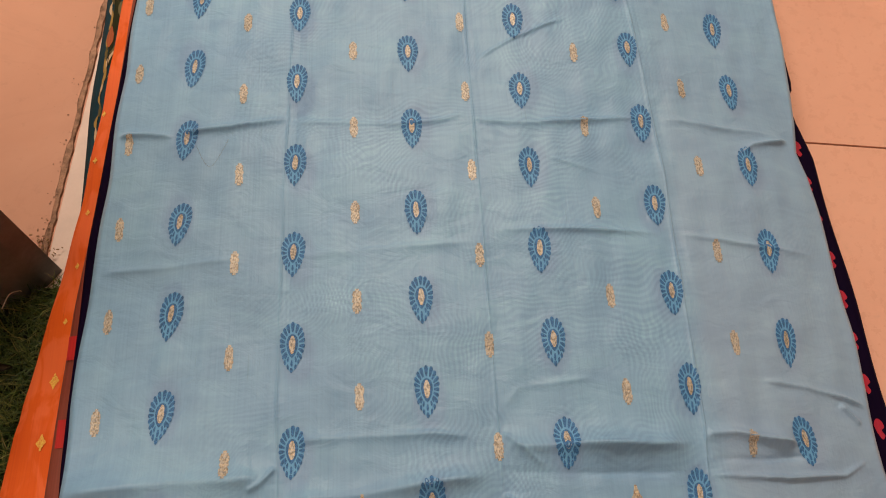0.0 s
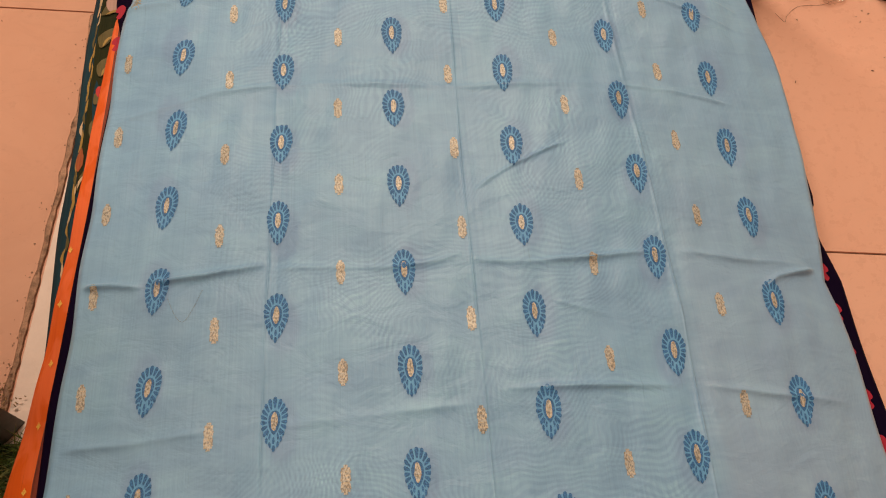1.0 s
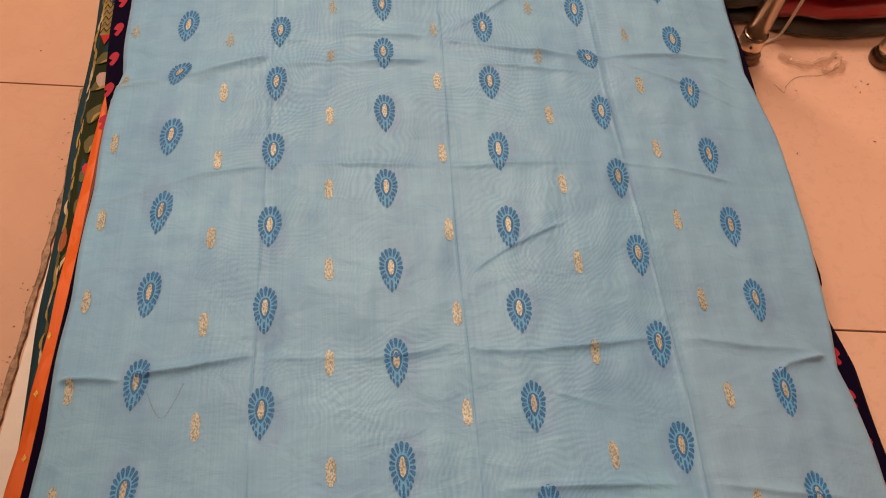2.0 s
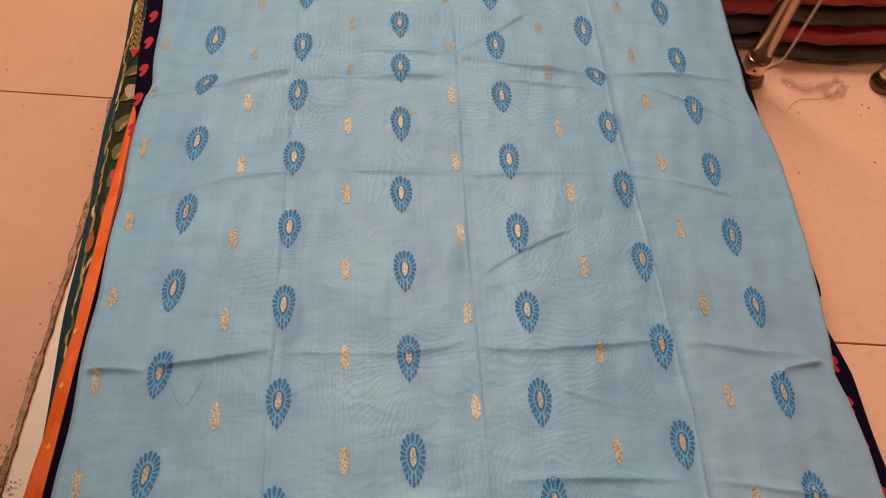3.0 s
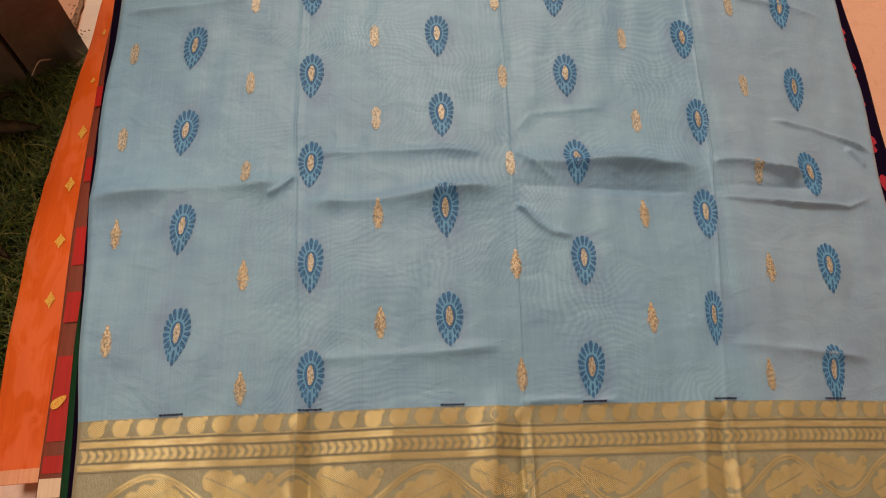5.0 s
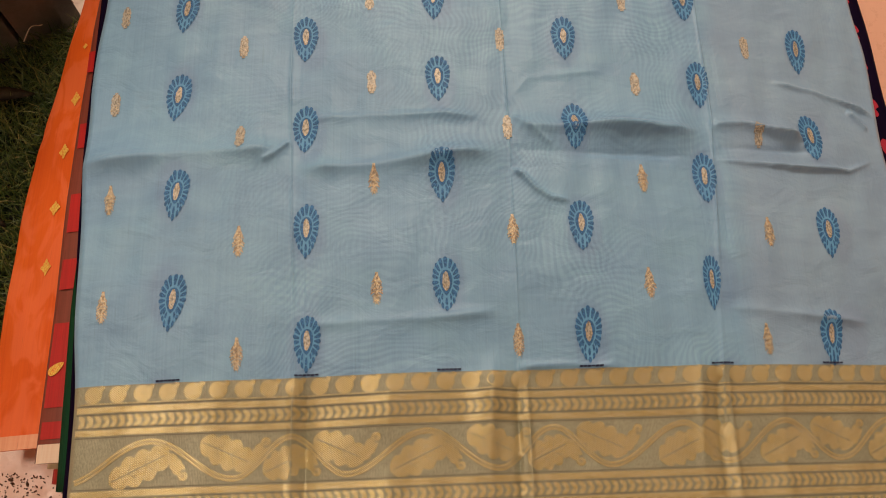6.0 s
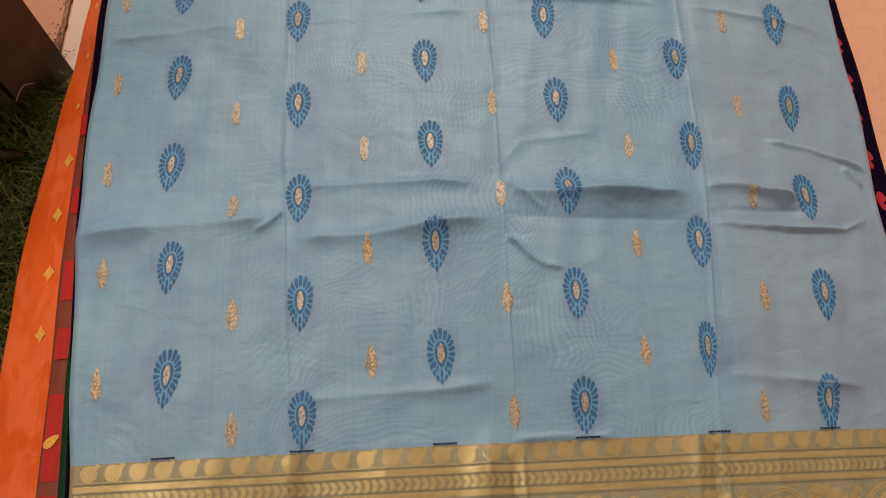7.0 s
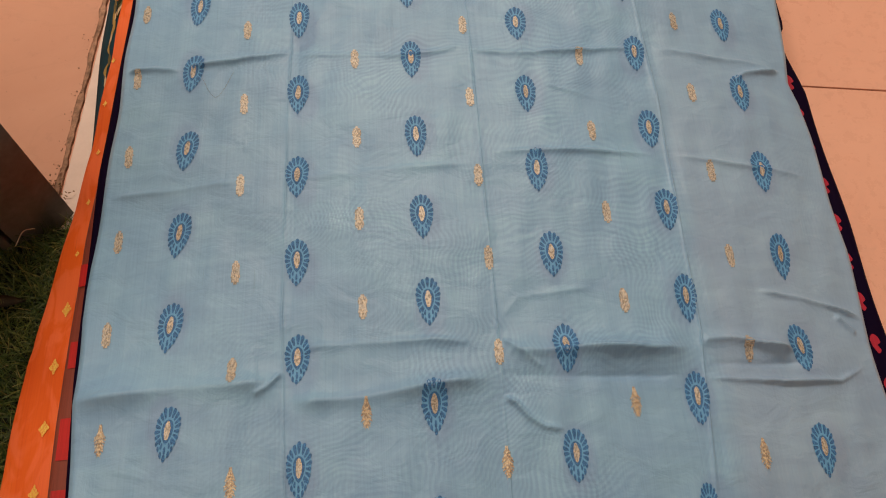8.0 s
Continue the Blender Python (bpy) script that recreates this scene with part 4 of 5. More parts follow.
# pale saris at the bottom of the near end
pale = thing("ivory_sari", "ivory cotton sari folded at the bottom of the stack", "sari", "folded saris")
fold_layer("fold_layer", IVORY, pale, 0.004, 0.395, along((0, -0.312), (0.4, -0.312)), along((0, 0.29), (1, 0.29)), flat(0.016), 0.015, "", 20, 30, 0.0006, 21)
low_red = thing("crimson_sari", "crimson sari folded low in the stack", "sari", "folded saris")
fold_layer("fold_layer", RED, low_red, -0.016, 0.395, along((0, -0.300), (0.4, -0.304)), along((0, 0.29), (1, 0.29)), flat(0.046), 0.0145, "", 20, 30, 0.0006, 22)
fold_layer("fold_layer", RED, low_red, -0.012, 0.395, along((0, -0.299), (0.4, -0.303)), along((0, 0.29), (1, 0.29)), flat(0.031), 0.0135, "", 20, 30, 0.0006, 23)
yellow = thing("cream_slip", "narrow cream cloth end between folded saris", "cloth", "folded saris")
fold_layer("fold_layer", CREAM, yellow, -0.006, 0.06, along((0, -0.3045), (0.1, -0.3045)), along((0, -0.288), (1, -0.288)), flat(0.0532), 0.005, "", 10, 10, 0.0003, 24)

# orange sari, slipping down at its side
orange = thing("orange_sari", "orange silk sari with small gold flowers, slipping from stack", "sari", "folded saris")


def orange_left(y):
    return np.interp(y, [0.0, 0.10, 0.19, 0.262, 0.268, 0.28, 0.34, 0.39, 0.46, 0.56, 0.72, 0.82, 0.90], [-0.362, -0.3625, -0.360, -0.3545, -0.3520, -0.351, -0.341, -0.331, -0.3180, -0.3075, -0.2985, -0.2890, -0.270])


def orange_top(x, y):
    zo = np.interp(y, [0, 0.3, 0.4, 0.5, 0.6, 1], [0.034, 0.034, 0.043, 0.058, 0.0625, 0.0625])
    s = np.clip((x - orange_left(y)) / (-0.290 - orange_left(y) + 1e-6), 0, 1)
    return zo + (0.0690 - zo) * s ** 0.85 + 0.0008 * np.sin(y * 70 + x * 90)


for k in range(2):
    fold_layer("fold_layer", ORANGE, orange, 0.0085 + 0.002 * k, 0.90, lambda y, k=k: orange_left(y) + 0.0022 + 0.0015 * k, along((0, -0.22), (1, -0.22)),
               lambda x, y, k=k: orange_top(x, y) - 0.0043 * k, 0.0040, "", 40, 130, 0.0, 31)
xy = [(-0.3605 + 0.0065 * k, yy) for k in range(10) for yy in (0.0082, 0.0185)]
draped(xy, [(2 * k, 2 * k + 2, 2 * k + 3, 2 * k + 1) for k in range(9)], "selvedge", PEACH, orange, 0.0010, "pale peach selvedge", orange_top)
y = 0.148
while y < 0.80:
    x = float(orange_left(y)) * 0.40 + -0.302 * 0.60
    size = 1.0 if y < 0.33 else 0.48
    petals = []
    for k in range(32):
        a = 2 * math.pi * k / 32
        r = size * (0.80 + 0.16 * math.cos(4 * a) + 0.10 * math.cos(8 * a) + rnd.uniform(-0.06, 0.06))
        petals.append((x + 0.0050 * r * math.cos(a), y + 0.0066 * r * math.sin(a)))
    if y < 0.60:
        laid([petals], "gold_flower", GOLDTHREAD, orange, 0.0008, "", orange_top)
    y += 0.0505
# red and brown shot sari
shot = thing("red_sari", "red and brown shot silk sari with gold leaves", "sari", "folded saris")


def shot_left(y):
    return np.interp(y, [-0.01, 0.10, 0.20, 0.35, 0.5, 1.0], [-0.3035, -0.3035, -0.3050, -0.3010, -0.2880, -0.272])


def shot_top(x, y):
    return 0.0800 - 0.30 * np.clip(-0.288 - x, 0, 1) + 0 * y


fold_layer("fold_layer", BROWNRED, shot, -0.004, 0.95, shot_left, along((0, 0.25), (1, 0.25)), shot_top, 0.0065, "", 40, 100, 0.0004, 41)
def cloth_patch(x0, x1, y0, y1, name, mat, parent, lift, surface, label=""):
    xy = [(x0 + (x1 - x0) * k / 10, y) for k in range(11) for y in (y0, (y0 + y1) / 2, y1)]
    faces = [(3 * k + r, 3 * k + 3 + r, 3 * k + 4 + r, 3 * k + 1 + r) for k in range(10) for r in (0, 1)]
    return draped(xy, faces, name, mat, parent, lift, label, surface)


for y0, y1 in ((0.012, 0.024), (0.034, 0.096), (0.122, 0.146), (0.168, 0.200), (0.24, 0.262), (0.31, 0.33)):
    cloth_patch(-0.3035, -0.27, y0, y1, "red_check", RED, shot, 0.0011, shot_top)
cloth_patch(-0.3045, -0.27, -0.0045, 0.0085, "selvedge", IVORY, shot, 0.0013, shot_top, "pale selvedge")
laid([leaf_shape(-0.2975, 0.062, 0.0070, 0.0034, 0.6)], "gold_leaf", GOLDTHREAD, shot, 0.0020, "", shot_top)

# bottle green sari
bottle = thing("green_sari", "bottle green sari folded in the stack", "sari", "folded saris")
fold_layer("fold_layer", BOTTLE, bottle, -0.024, 0.90, along((-0.03, -0.2800), (0.10, -0.2805), (0.16, -0.2785), (0.3, -0.274), (0.5, -0.265), (1, -0.255)), along((0, 0.27), (1, 0.27)),
           lambda x, y: 0.0975 - 0.012 * smooth01((0.15 - y) / 0.19), 0.0160, "", 30, 60, 0.0005, 51)

# purple sari with crimson buds
purple = thing("purple_sari", "dark purple silk sari with crimson woven buds", "sari", "folded saris")


def purple_left(y):
    return np.interp(y, [-0.06, 0.10, 0.15, 0.22, 0.40, 0.60, 0.70, 0.745, 0.78, 0.85, 1.06], [-0.274, -0.2755, -0.2790, -0.2835, -0.2845, -0.2715, -0.2640, -0.264, -0.2720, -0.2765, -0.280])


def purple_right(y):
    return np.interp(y, [-0.08, 0.1, 0.2, 0.28, 0.48, 0.52, 0.545, 0.56, 0.62, 0.75, 1.06], [0.366, 0.369, 0.3700, 0.3680, 0.3605, 0.350, 0.348, 0.359, 0.360, 0.356, 0.358]) + 0.0012 * np.sin(y * 40)


def purple_top(x, y):
    return 0.1150 - 0.30 * np.clip(x - 0.26, 0, 1) - 0.30 * np.clip(-0.255 - x, 0, 1) - 0.016 * smooth01((0.15 - y) / 0.19)


for k in range(2):
    fold_layer("fold_layer", PURPLE, purple, -0.06, 1.07, lambda y, k=k: purple_left(y) + 0.0015 * k, lambda y, k=k: purple_right(y) - 0.003 * k,
               lambda x, y, k=k: purple_top(x, y) - 0.0078 * k, 0.0072, "", 60, 120, 0.0005, 61)


def bud(x, y, size, flip):
    """A crimson bud with a stem and a side leaf, in one piece."""
    outline = [(-0.5, -0.2), (0.0, -0.75), (0.45, -0.45), (0.15, -0.05), (0.6, 0.25), (0.35, 0.75), (-0.2, 0.9), (-0.65, 0.45)]
    smooth = curve_points([(a, b, 0) for a, b in outline + outline[:1]], 4)[:-1]
    return [(x + flip * p.x * size, y + p.y * size * 1.25) for p in smooth]


for k in range(13):
    y = 0.075 + 0.0375 * k
    if y < 0.52:
        laid([bud(float(purple_right(y)) - 0.0125, y, 0.0082, 1)], "crimson_bud", CRIMSON, purple, 0.0007, "", purple_top)
for k in range(9):
    y = 0.735 + 0.0375 * k
    laid([bud(-0.2695, y, 0.0080, -1)], "crimson_bud", CRIMSON, purple, 0.0007, "", purple_top)
laid([leaf_shape(-0.2800, 0.258, 0.0030, 0.0060, 0.0)], "gold_leaf", GOLDTHREAD, purple, 0.0012, "", purple_top)

# ---------------------------------------------------------------- left side: slab edge, turf, steel cabinet
edge = ((-0.3375, 0.75), (-0.3470, 0.631), (-0.3620, 0.453), (-0.3655, 0.41))
slab = thing("marble_paving", "worn beige marble slabs with crumbling edge beside white tile", "paving", kind="structure")


def prism(outline, z0, z1, bevel=0.0):
    bm = bmesh.new()
    low = [bm.verts.new((x, y, z0)) for x, y in outline]
    high = [bm.verts.new((x, y, z1)) for x, y in outline]
    n = len(outline)
    bm.faces.new(high)
    bm.faces.new(low[::-1])
    for k in range(n):
        bm.faces.new((low[k], low[(k + 1) % n], high[(k + 1) % n], high[k]))
    bmesh.ops.recalc_face_normals(bm, faces=bm.faces)
    if bevel:
        bmesh.ops.bevel(bm, geom=[e for e in bm.edges], offset=bevel, segments=2, affect="EDGES", profile=0.6)
    return bm


def seam(x):
    return 0.8712 - 0.095 * (x + 0.341)


rnd = random.Random(4)
crumbly = []
for k in range(46):
    t = k / 45
    y = 0.41 + t * (0.867 - 0.41)
    crumbly.append((float(np.interp(y, [p[1] for p in edge[::-1]], [p[0] for p in edge[::-1]])) - 0.0050 + rnd.uniform(-0.0014, 0.0016), y))
part("slab", prism([(-1.25, 0.41), *crumbly, (-0.3385, seam(-0.3385) - 0.0010), (-1.25, seam(-1.25) - 0.0010)], -0.004, 0.0045), SLAB, slab)
part("slab", prism([(-1.25, seam(-1.25) + 0.0010), (-0.337, seam(-0.337) + 0.0010), (-0.325, 1.75), (-1.25, 1.75)], -0.004, 0.0045), SLAB, slab)
bead = []
for k in range(60):
    y = 0.41 + k / 59 * 0.458
    bead.append((float(np.interp(y, [p[1] for p in edge[::-1]], [p[0] for p in edge[::-1]])) + rnd.uniform(-0.0010, 0.0010), y))
part("edge_mortar", prism([(-0.40, 0.41), *bead, (-0.40, 0.868)], -0.0035, 0.0040), MORTAR, slab, "crumbling brown mortar edge")

# a thin slip added over the floor to make it paler past the stack's side
sheet = [(float(np.interp(y, [p[1] for p in edge[::-1]], [p[0] for p in edge[::-1]])) + 0.0022, y) for y in np.linspace(0.385, 0.86, 14)]
tagged(part("pale_floor_strip", prism([*sheet, (-0.20, 0.86), (-0.20, 0.385)], 0.0004, 0.0022), PALESTRIP), "pale strip of floor beside the stacked saris", "sheet")

crumbs = bmesh.new()
for k in range(110):
    y = 0.42 + rnd.random() ** 1.5 * 0.42
    x = float(np.interp(y, [p[1] for p in edge[::-1]], [p[0] for p in edge[::-1]])) - abs(rnd.gauss(0.004, 0.006))
    r = rnd.uniform(0.0003, 0.0009)
    bmesh.ops.create_icosphere(crumbs, subdivisions=1, radius=r, matrix=Matrix.Translation((x, y, 0.0050)) @ Matrix.Diagonal((rnd.uniform(0.6, 1.5), rnd.uniform(0.6, 1.5), 0.6, 1)))
tagged(part("mortar_crumbs", crumbs, MORTAR), "brown mortar crumbs along the slab edge", "crumbs", kind="stuff")
straws = bmesh.new()
for k in range(60):
    x, y, a, l = -0.366 + rnd.gauss(0, 0.007), 0.437 + rnd.gauss(0, 0.012), rnd.uniform(0, 3.14), rnd.uniform(0.0008, 0.0030)
    bmesh.ops.create_cube(straws, size=1, matrix=Matrix.Translation((x, y, 0.0062 + rnd.uniform(0, 0.003))) @ Matrix.Rotation(a, 4, "Z") @ Matrix.Rotation(rnd.uniform(-0.4, 0.4), 4, "Y") @ Matrix.Diagonal((l, 0.0009, 0.0009, 1)))
tagged(part("straw_litter", straws, STRAW), "straw-coloured litter beside the cabinet foot", "litter", kind="stuff")

# artificial grass
bm = bmesh.new()
box(bm, -0.95, -0.318, 0.035, 0.40, -0.003, 0.004)
mat_ob = part("grass_mat", bm, plain("grass_backing", (0.018, 0.024, 0.010), 0.9, 0, 0.3, 60))
tagged(mat_ob, "dark backing of the artificial grass mat", "grass mat", kind="structure")
verts, faces = [], []
grng = random.Random(12)
for k in range(11000):
    x, y = -0.33 - grng.random() ** 1.3 * 0.24, grng.uniform(0.036, 0.398)
    a, lean, l, w = grng.uniform(0, 6.283), grng.uniform(0.25, 1.25), grng.uniform(0.012, 0.034), grng.uniform(0.0005, 0.0010)
    cap = 0.020 if x > -0.352 else 1
    base = len(verts)
    for i, t in enumerate((0, 0.35, 0.7, 1.0)):
        r = l * t * math.sin(lean * (0.5 + 0.5 * t))
        z = 0.003 + min(l * t * math.cos(lean * (0.4 + 0.6 * t)), cap)
        ww = w * (1 - 0.85 * t)
        px, py = x + r * math.cos(a), y + r * math.sin(a)
        verts += [(px - ww * math.sin(a), py + ww * math.cos(a), z), (px + ww * math.sin(a), py - ww * math.cos(a), z)]
    faces += [(base + 2 * i, base + 2 * i + 1, base + 2 * i + 3, base + 2 * i + 2) for i in range(3)]
tagged(mesh_object("grass", verts, faces, GRASS), "matted dark green artificial grass beside the saris", "grass", kind="stuff")


def dry_leaf(x, y, z, length, width, turn, tilt):
    bm = bmesh.new()
    n = 9
    left, mid, right = [], [], []
    for k in range(n):
        t = k / (n - 1)
        w = width * math.sin(math.pi * min(max(t, 0.03), 0.97)) ** 0.8
        px = (t - 0.5) * length
        bow = 0.004 * math.sin(math.pi * t)
        left.append(bm.verts.new((px, w, bow + 0.25 * w)))
        mid.append(bm.verts.new((px, 0, bow)))
        right.append(bm.verts.new((px, -w, bow + 0.25 * w)))
    for k in range(n - 1):
        bm.faces.new((left[k], mid[k], mid[k + 1], left[k + 1]))
        bm.faces.new((mid[k], right[k], right[k + 1], mid[k + 1]))
    bmesh.ops.solidify(bm, geom=bm.faces[:], thickness=0.0006)
    ob = part("dry_leaf", bm, DRYLEAF, None, "", True)
    ob.matrix_world = pose(x, y, z, tilt, 0, turn)
    return tagged(ob, "brown curled dry leaf on the grass", "leaf", "dry leaves")


dry_leaf(-0.392, 0.208, 0.024, 0.042, 0.0055, -40, 8)
dry_leaf(-0.398, 0.318, 0.026, 0.060, 0.0070, 4, 5)
dry_leaf(-0.415, 0.345, 0.026, 0.045, 0.0065, 30, -10)

# only the foot is known; unseen height and depth are added to shade the grass
cabinet = thing("steel_cabinet", "dark grey painted steel cabinet standing on the grass", "cabinet")
part("corner_post", prism([(-0.347, 0.419), (-0.358, 0.404), (-0.3885, 0.379), (-0.407, 0.436)], 0.001, 0.62, 0.0012), STEEL, cabinet)
part("front_panel", prism([(-0.3920, 0.3770), (-0.66, 0.330), (-0.66, 0.45), (-0.4105, 0.438)], 0.004, 0.62, 0.0015), STEEL, cabinet)
part("back_panel", prism([(-0.66, 0.452), (-0.66, 0.56), (-0.412, 0.443), (-0.407, 0.438)], 0.004, 0.60, 0.0), STEEL, cabinet)
part("top", prism([(-0.350, 0.418), (-0.360, 0.405), (-0.3895, 0.3805), (-0.66, 0.333), (-0.66, 0.556)], 0.6205, 0.628), STEEL, cabinet)
thread = [(-0.383, 0.372, 0.030), (-0.376, 0.383, 0.036), (-0.370, 0.388, 0.032), (-0.366, 0.386, 0.036)]
tagged(part("loose_thread", tube(curve_points(thread), 0.0005, 5), CORD, None, "", True), "pale loose thread caught on the grass", "thread")

# ---------------------------------------------------------------- far side: steel legs, wrapped saris, litter
stand = thing("steel_stand", "polished steel stand legs with dark round feet", "stand")


def leg(x, y):
    pole = part("leg", lathe([(0.0118, 0.030), (0.0118, 0.86)], x, y, 0), CHROME, stand, "polished steel tube", True)
    part("foot", lathe([(0.0170, 0.0), (0.0178, 0.003), (0.0178, 0.008), (0.0160, 0.011), (0.0150, 0.013), (0.0148, 0.020)], x, y, 0.0005), BRONZE, pole, "dark bronze foot disc", True)
    part("ferrule", lathe([(0.0150, 0.020), (0.0146, 0.023), (0.0142, 0.034), (0.0136, 0.0355)], x, y, 0.0005), CHROME, pole, "", True)
    part("collar", lathe([(0.0137, 0.0355), (0.0145, 0.0362), (0.0145, 0.0385), (0.0137, 0.0393)], x, y, 0.0005), BRONZE, pole, "", True)
    bm = bmesh.new()
    bmesh.ops.create_icosphere(bm, subdivisions=2, radius=0.0018, matrix=Matrix.Translation((x - 0.006, y - 0.0135, 0.0285)))
    part("screw", bm, RUBBER, pole, "", True)


leg(0.413, 0.900)
leg(0.583, 0.889)


def wrapped_sari(x0, x1, y0, y1, z, h, mat, seed, label, bulge=0.0):
    """A folded sari in a clear sleeve: rounded at the front, bellied, its film pulled into long wrinkles."""
    ob = thing("wrapped_sari", label, "wrapped sari", "wrapped saris")
    for i, (name, m, grow, amp) in enumerate((("folded_cloth", mat, 0.0, 0.0016), ("sleeve", FILM, 0.0022, 0.0030))):
        front, tall = y0 - grow, h + grow
        piece = fold_layer(name, m, ob, front, y1 + grow, lambda y: x0 - grow + 0.004 * np.sin(y * 20 + seed), lambda y: x1 + grow, lambda x, y: z + tall + waves(x * 0.3, y, seed + i, 6, 0.03, amp), tall, ("", "glossy clear plastic sleeve")[i], 60, 64, 0.0004, seed + i)
        for v in piece.data.vertices:
            deep = min(1.0, max(0.0, (v.co.y - front) / 0.013))
            v.co.z = z + tall / 2 + (v.co.z - z - tall / 2) * max(0.18, math.sqrt(1 - (1 - deep) ** 2))
            v.co.y -= bulge * math.sin(math.pi * min(1.0, max(0.0, (v.co.x - 0.43) / 0.24))) * (1 - 0.6 * deep) + 0.0015 * math.sin(v.co.x * 130 + seed)
    return ob


WRAPRED = silk("wrapped_red_silk", (0.62, 0.008, 0.026), (0.22, 0.004, 0.010), 0.45, 0.1, 0.0, 1.0, 0.0, True)
WRAPDARK = silk("wrapped_brown_silk", (0.028, 0.018, 0.011), (0.008, 0.006, 0.005), 0.5, 0.1, 0.0, 1.0, 0.0, True)
for k, (mat, label) in enumerate(((WRAPDARK, "dark brown sari in clear plastic on the floor"), (WRAPRED, "red sari wrapped in clear plastic in a pile"), (WRAPDARK, "dark brown sari wrapped in clear plastic in a pile"),
                                  (WRAPRED, "red sari wrapped in clear plastic in a pile"), (WRAPDARK, "dark brown sari wrapped in clear plastic in a pile"))):
    wrapped_sari(0.447 + 0.003 * (k % 2), 0.98, 0.944 + 0.004 * k, 1.18, 0.001 if k == 0 else 0.0155 + 0.0250 * (k - 1), 0.0130 if k == 0 else 0.0225, mat, 70 + 3 * k, label, (0.022, 0.014, 0.012, 0.008, 0.006)[k])
for k, mat in enumerate((WRAPDARK, WRAPDARK, WRAPRED, WRAPDARK)):
    wrapped_sari(0.352 + 0.004 * k, 0.4415, 0.950 + 0.006 * k, 1.18, 0.001 if k == 0 else 0.0155 + 0.0250 * (k - 1), 0.0130 if k == 0 else 0.0225, mat, 90 + 3 * k, ("dark brown sari in clear plastic on the floor", "dark brown sari wrapped in clear plastic in a pile", "red sari wrapped in clear plastic in a pile", "dark brown sari wrapped in clear plastic in a pile")[k])
cord = curve_points([(0.440, 0.917, 0.002), (0.452, 0.922, 0.003), (0.4615, 0.924, 0.012), (0.464, 0.924, 0.06), (0.466, 0.924, 0.12), (0.4668, 0.926, 0.142), (0.470, 0.99, 0.1455)])
tagged(part("cord", tube(cord, 0.0018, 7), CORD, None, "", True), "thin pale cord hanging over the wrapped pile", "cord")

hair_xy = curve_points([(-0.197, 0.470, 0), (-0.190, 0.455, 0), (-0.184, 0.450, 0), (-0.178, 0.459, 0), (-0.171, 0.475, 0)])
hair = [(p.x, p.y, float(cloth_at(np.array([p.x]), np.array([p.y]))[0]) + 0.0006) for p in hair_xy]
tagged(part("stray_thread", tube(hair, 0.00008, 5), UMBER, None, "", True), "fine dark stray thread on the blue silk", "thread")

# loose film and a long thread on the floor
film_rng = random.Random(21)


def film_scrap(points, width):
    bm = bmesh.new()
    rows = []
    run = curve_points(points, 8)
    for i, p in enumerate(run):
        d = (run[min(i + 1, len(run) - 1)] - run[max(i - 1, 0)]).normalized()
        nrm = Vector((-d.y, d.x, 0))
        w = width * (0.45 + 0.55 * abs(math.sin(i * 0.45)))
        rows.append([bm.verts.new(p + nrm * w * s + Vector((0, 0, lift * 0.6 + 0.0016 * film_rng.random()))) for s, lift in ((-0.8, 0.0035), (-1, 0.0022), (-0.6, 0.001), (-0.1, 0.004), (0.3, 0.001), (0.8, 0.0015), (1, 0.003), (0.7, 0.0045))])
    for a, b in zip(rows, rows[1:]):
        for k in range(7):
            bm.faces.new((a[k], a[k + 1], b[k + 1], b[k]))
    bmesh.ops.solidify(bm, geom=bm.faces[:], thickness=0.0002)
    return tagged(part("film_scrap", bm, SCRAP, None, "", True), "crumpled scrap of clear plastic film on tile", "plastic scrap", "film scraps")


film_scrap([(0.455, 0.900, 0.001), (0.474, 0.884, 0.001), (0.500, 0.884, 0.001), (0.530, 0.898, 0.001)], 0.0062)
film_scrap([(0.500, 0.873, 0.001), (0.518, 0.872, 0.001), (0.534, 0.888, 0.001)], 0.0065)
long_thread = [(0.438, 0.856, 0.0008), (0.446, 0.843, 0.0008), (0.452, 0.853, 0.0008), (0.470, 0.866, 0.0008), (0.500, 0.868, 0.0008), (0.524, 0.879, 0.0012)]
tagged(part("long_thread", tube(curve_points(long_thread), 0.00017, 5), DEBRIS, None, "", True), "dark curled thread lying on the tile", "thread")

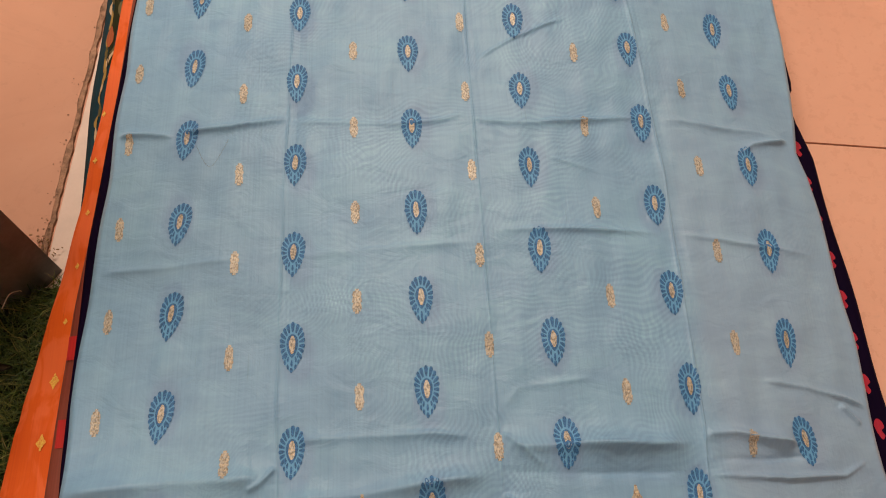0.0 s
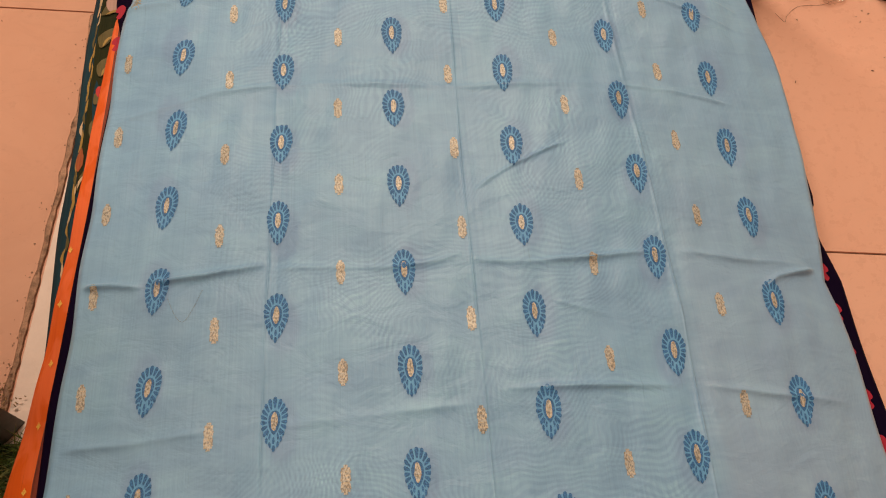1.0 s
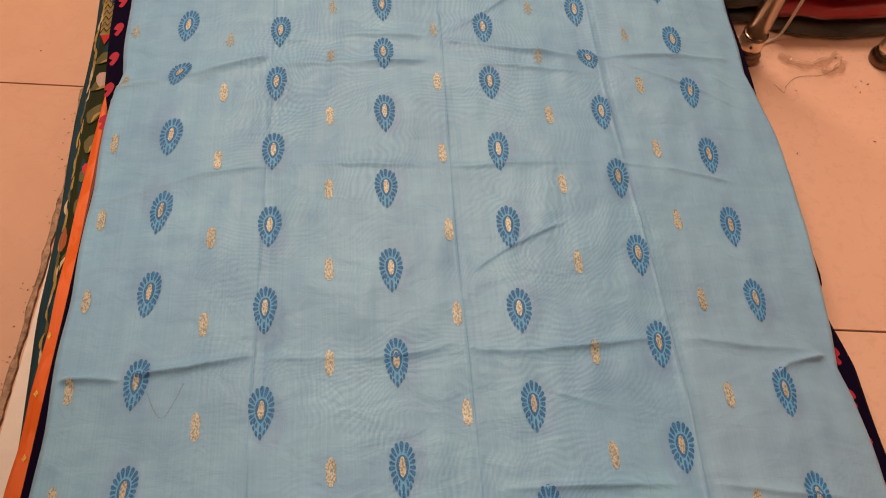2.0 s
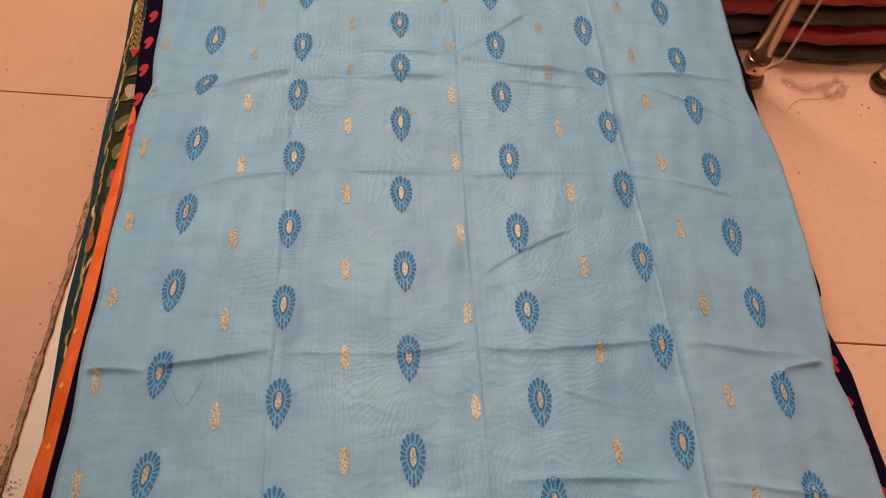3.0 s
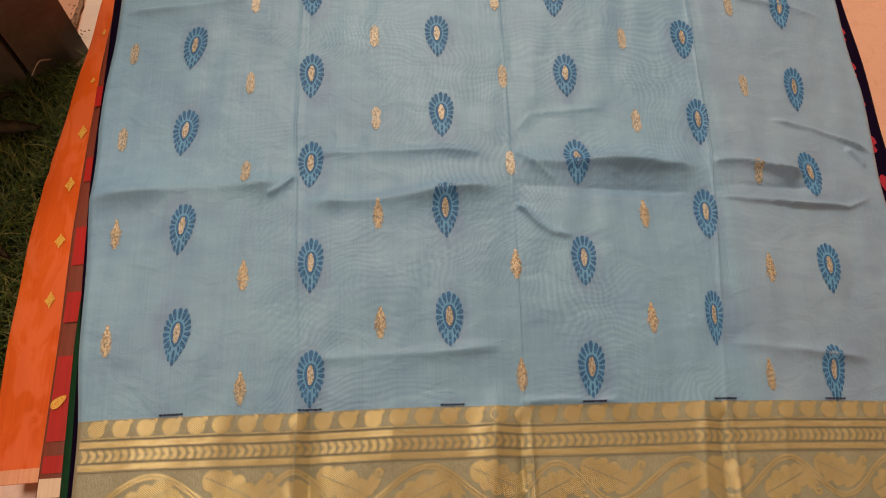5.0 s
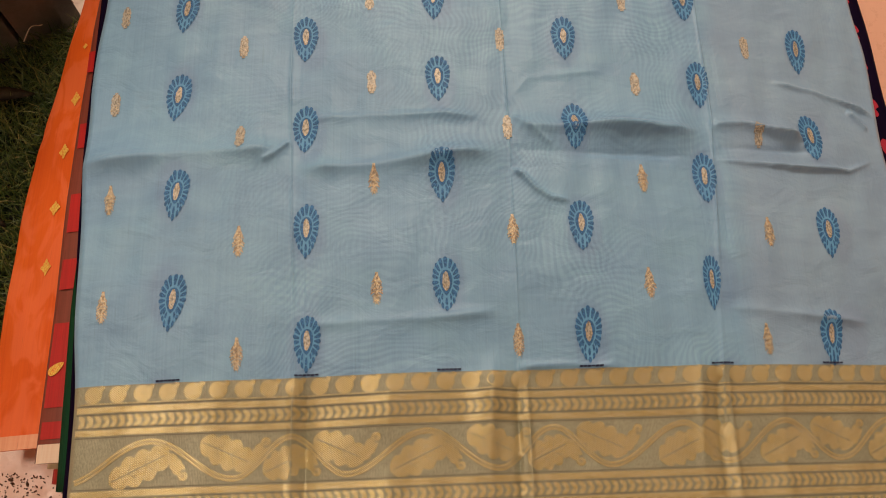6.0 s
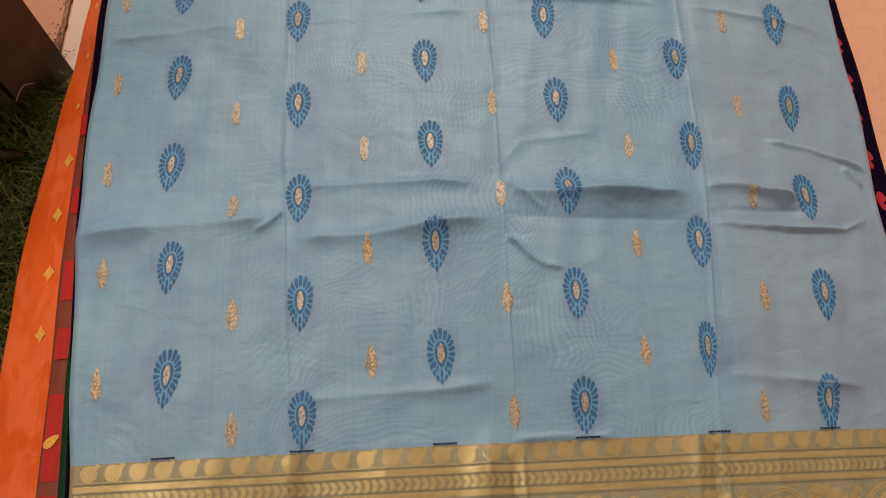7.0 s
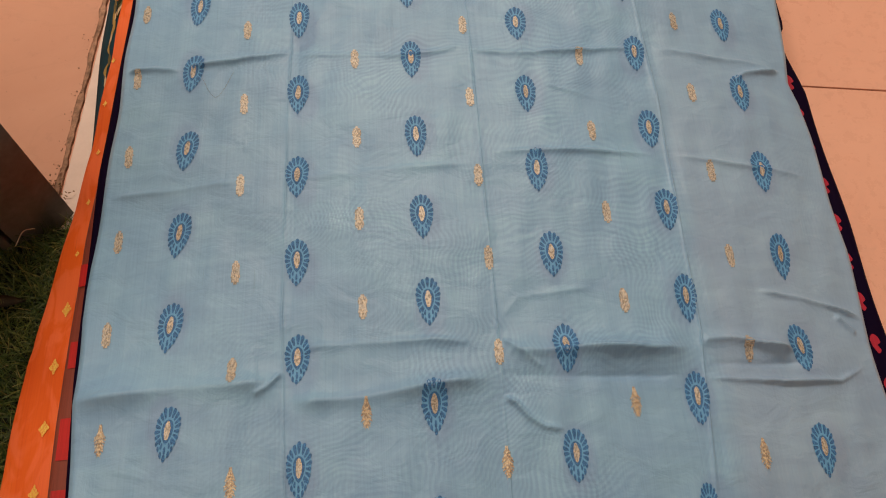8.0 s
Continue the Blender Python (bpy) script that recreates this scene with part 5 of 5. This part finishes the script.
chips = bmesh.new()
crng = random.Random(33)
for k in range(6):
    x, y = crng.uniform(0.43, 0.62), crng.uniform(0.74, 0.90)
    s = crng.uniform(0.0004, 0.0013)
    bmesh.ops.create_cube(chips, size=1, matrix=Matrix.Translation((x, y, 0.0006)) @ Matrix.Rotation(crng.uniform(0, 3), 4, "Z") @ Matrix.Diagonal((s * crng.uniform(1, 2.6), s * 0.7, 0.0006, 1)))
for x, y, a, l in ((0.552, 0.853, 0.4, 0.0042), (0.562, 0.792, 1.3, 0.0050), (0.556, 0.784, 0.2, 0.0035), (0.531, 0.770, 2.6, 0.0040), (0.432, 0.883, 0.5, 0.0024), (0.462, 0.846, 2.2, 0.0028), (0.436, 0.757, 1.2, 0.0040)):
    bmesh.ops.create_icosphere(chips, subdivisions=1, radius=l / 2, matrix=Matrix.Translation((x, y, 0.0006)) @ Matrix.Rotation(a, 4, "Z") @ Matrix.Diagonal((1, 0.32, 0.25, 1)))
for k in range(14):
    x, y = crng.uniform(-0.62, -0.36), crng.uniform(0.55, 1.05)
    s = crng.uniform(0.0005, 0.0016)
    bmesh.ops.create_cube(chips, size=1, matrix=Matrix.Translation((x, y, 0.0051)) @ Matrix.Rotation(crng.uniform(0, 3), 4, "Z") @ Matrix.Diagonal((s * crng.uniform(1, 3), s * 0.6, 0.0006, 1)))
for k in range(190):
    x, y = crng.gauss(-0.355, 0.028), -0.004 - abs(crng.gauss(0, 0.018))
    r = crng.uniform(0.0004, 0.0011) * (1.5 if k % 9 == 0 else 0.75)
    bmesh.ops.create_icosphere(chips, subdivisions=1, radius=r, matrix=Matrix.Translation((x, y, 0.0004)) @ Matrix.Rotation(crng.uniform(0, 3), 4, "Z") @ Matrix.Diagonal((crng.uniform(1, 2.2), crng.uniform(0.6, 1.1), 0.45, 1)))
tagged(part("floor_litter", chips, DEBRIS), "small dark chips and specks scattered on the floor", "litter", kind="stuff")

# ---------------------------------------------------------------- floor tiles
JOINT = 0.546
tile_meshes = {}
for i in range(-2, 2):
    for j in range(-5, 5):
        x0, y0 = 0.05 + 1.2 * i, JOINT + 0.8 * j + (0.4 if i % 2 else 0.0)
        low, high = max(y0, -1.85), min(y0 + 0.8, 2.95)
        if high - low < 0.02:
            continue
        length = round(high - low, 4)
        if length not in tile_meshes:
            bm = bmesh.new()
            box(bm, 0.001, 1.199, 0.001, length - 0.001, -0.012, 0.0, 0.0008)
            ob = part("tile", bm, TILE, floor)
            tile_meshes[length] = ob.data
        else:
            ob = new("tile", tile_meshes[length])
            ob.parent = floor
        ob.matrix_world = ROOM @ pose(x0, low, 0)
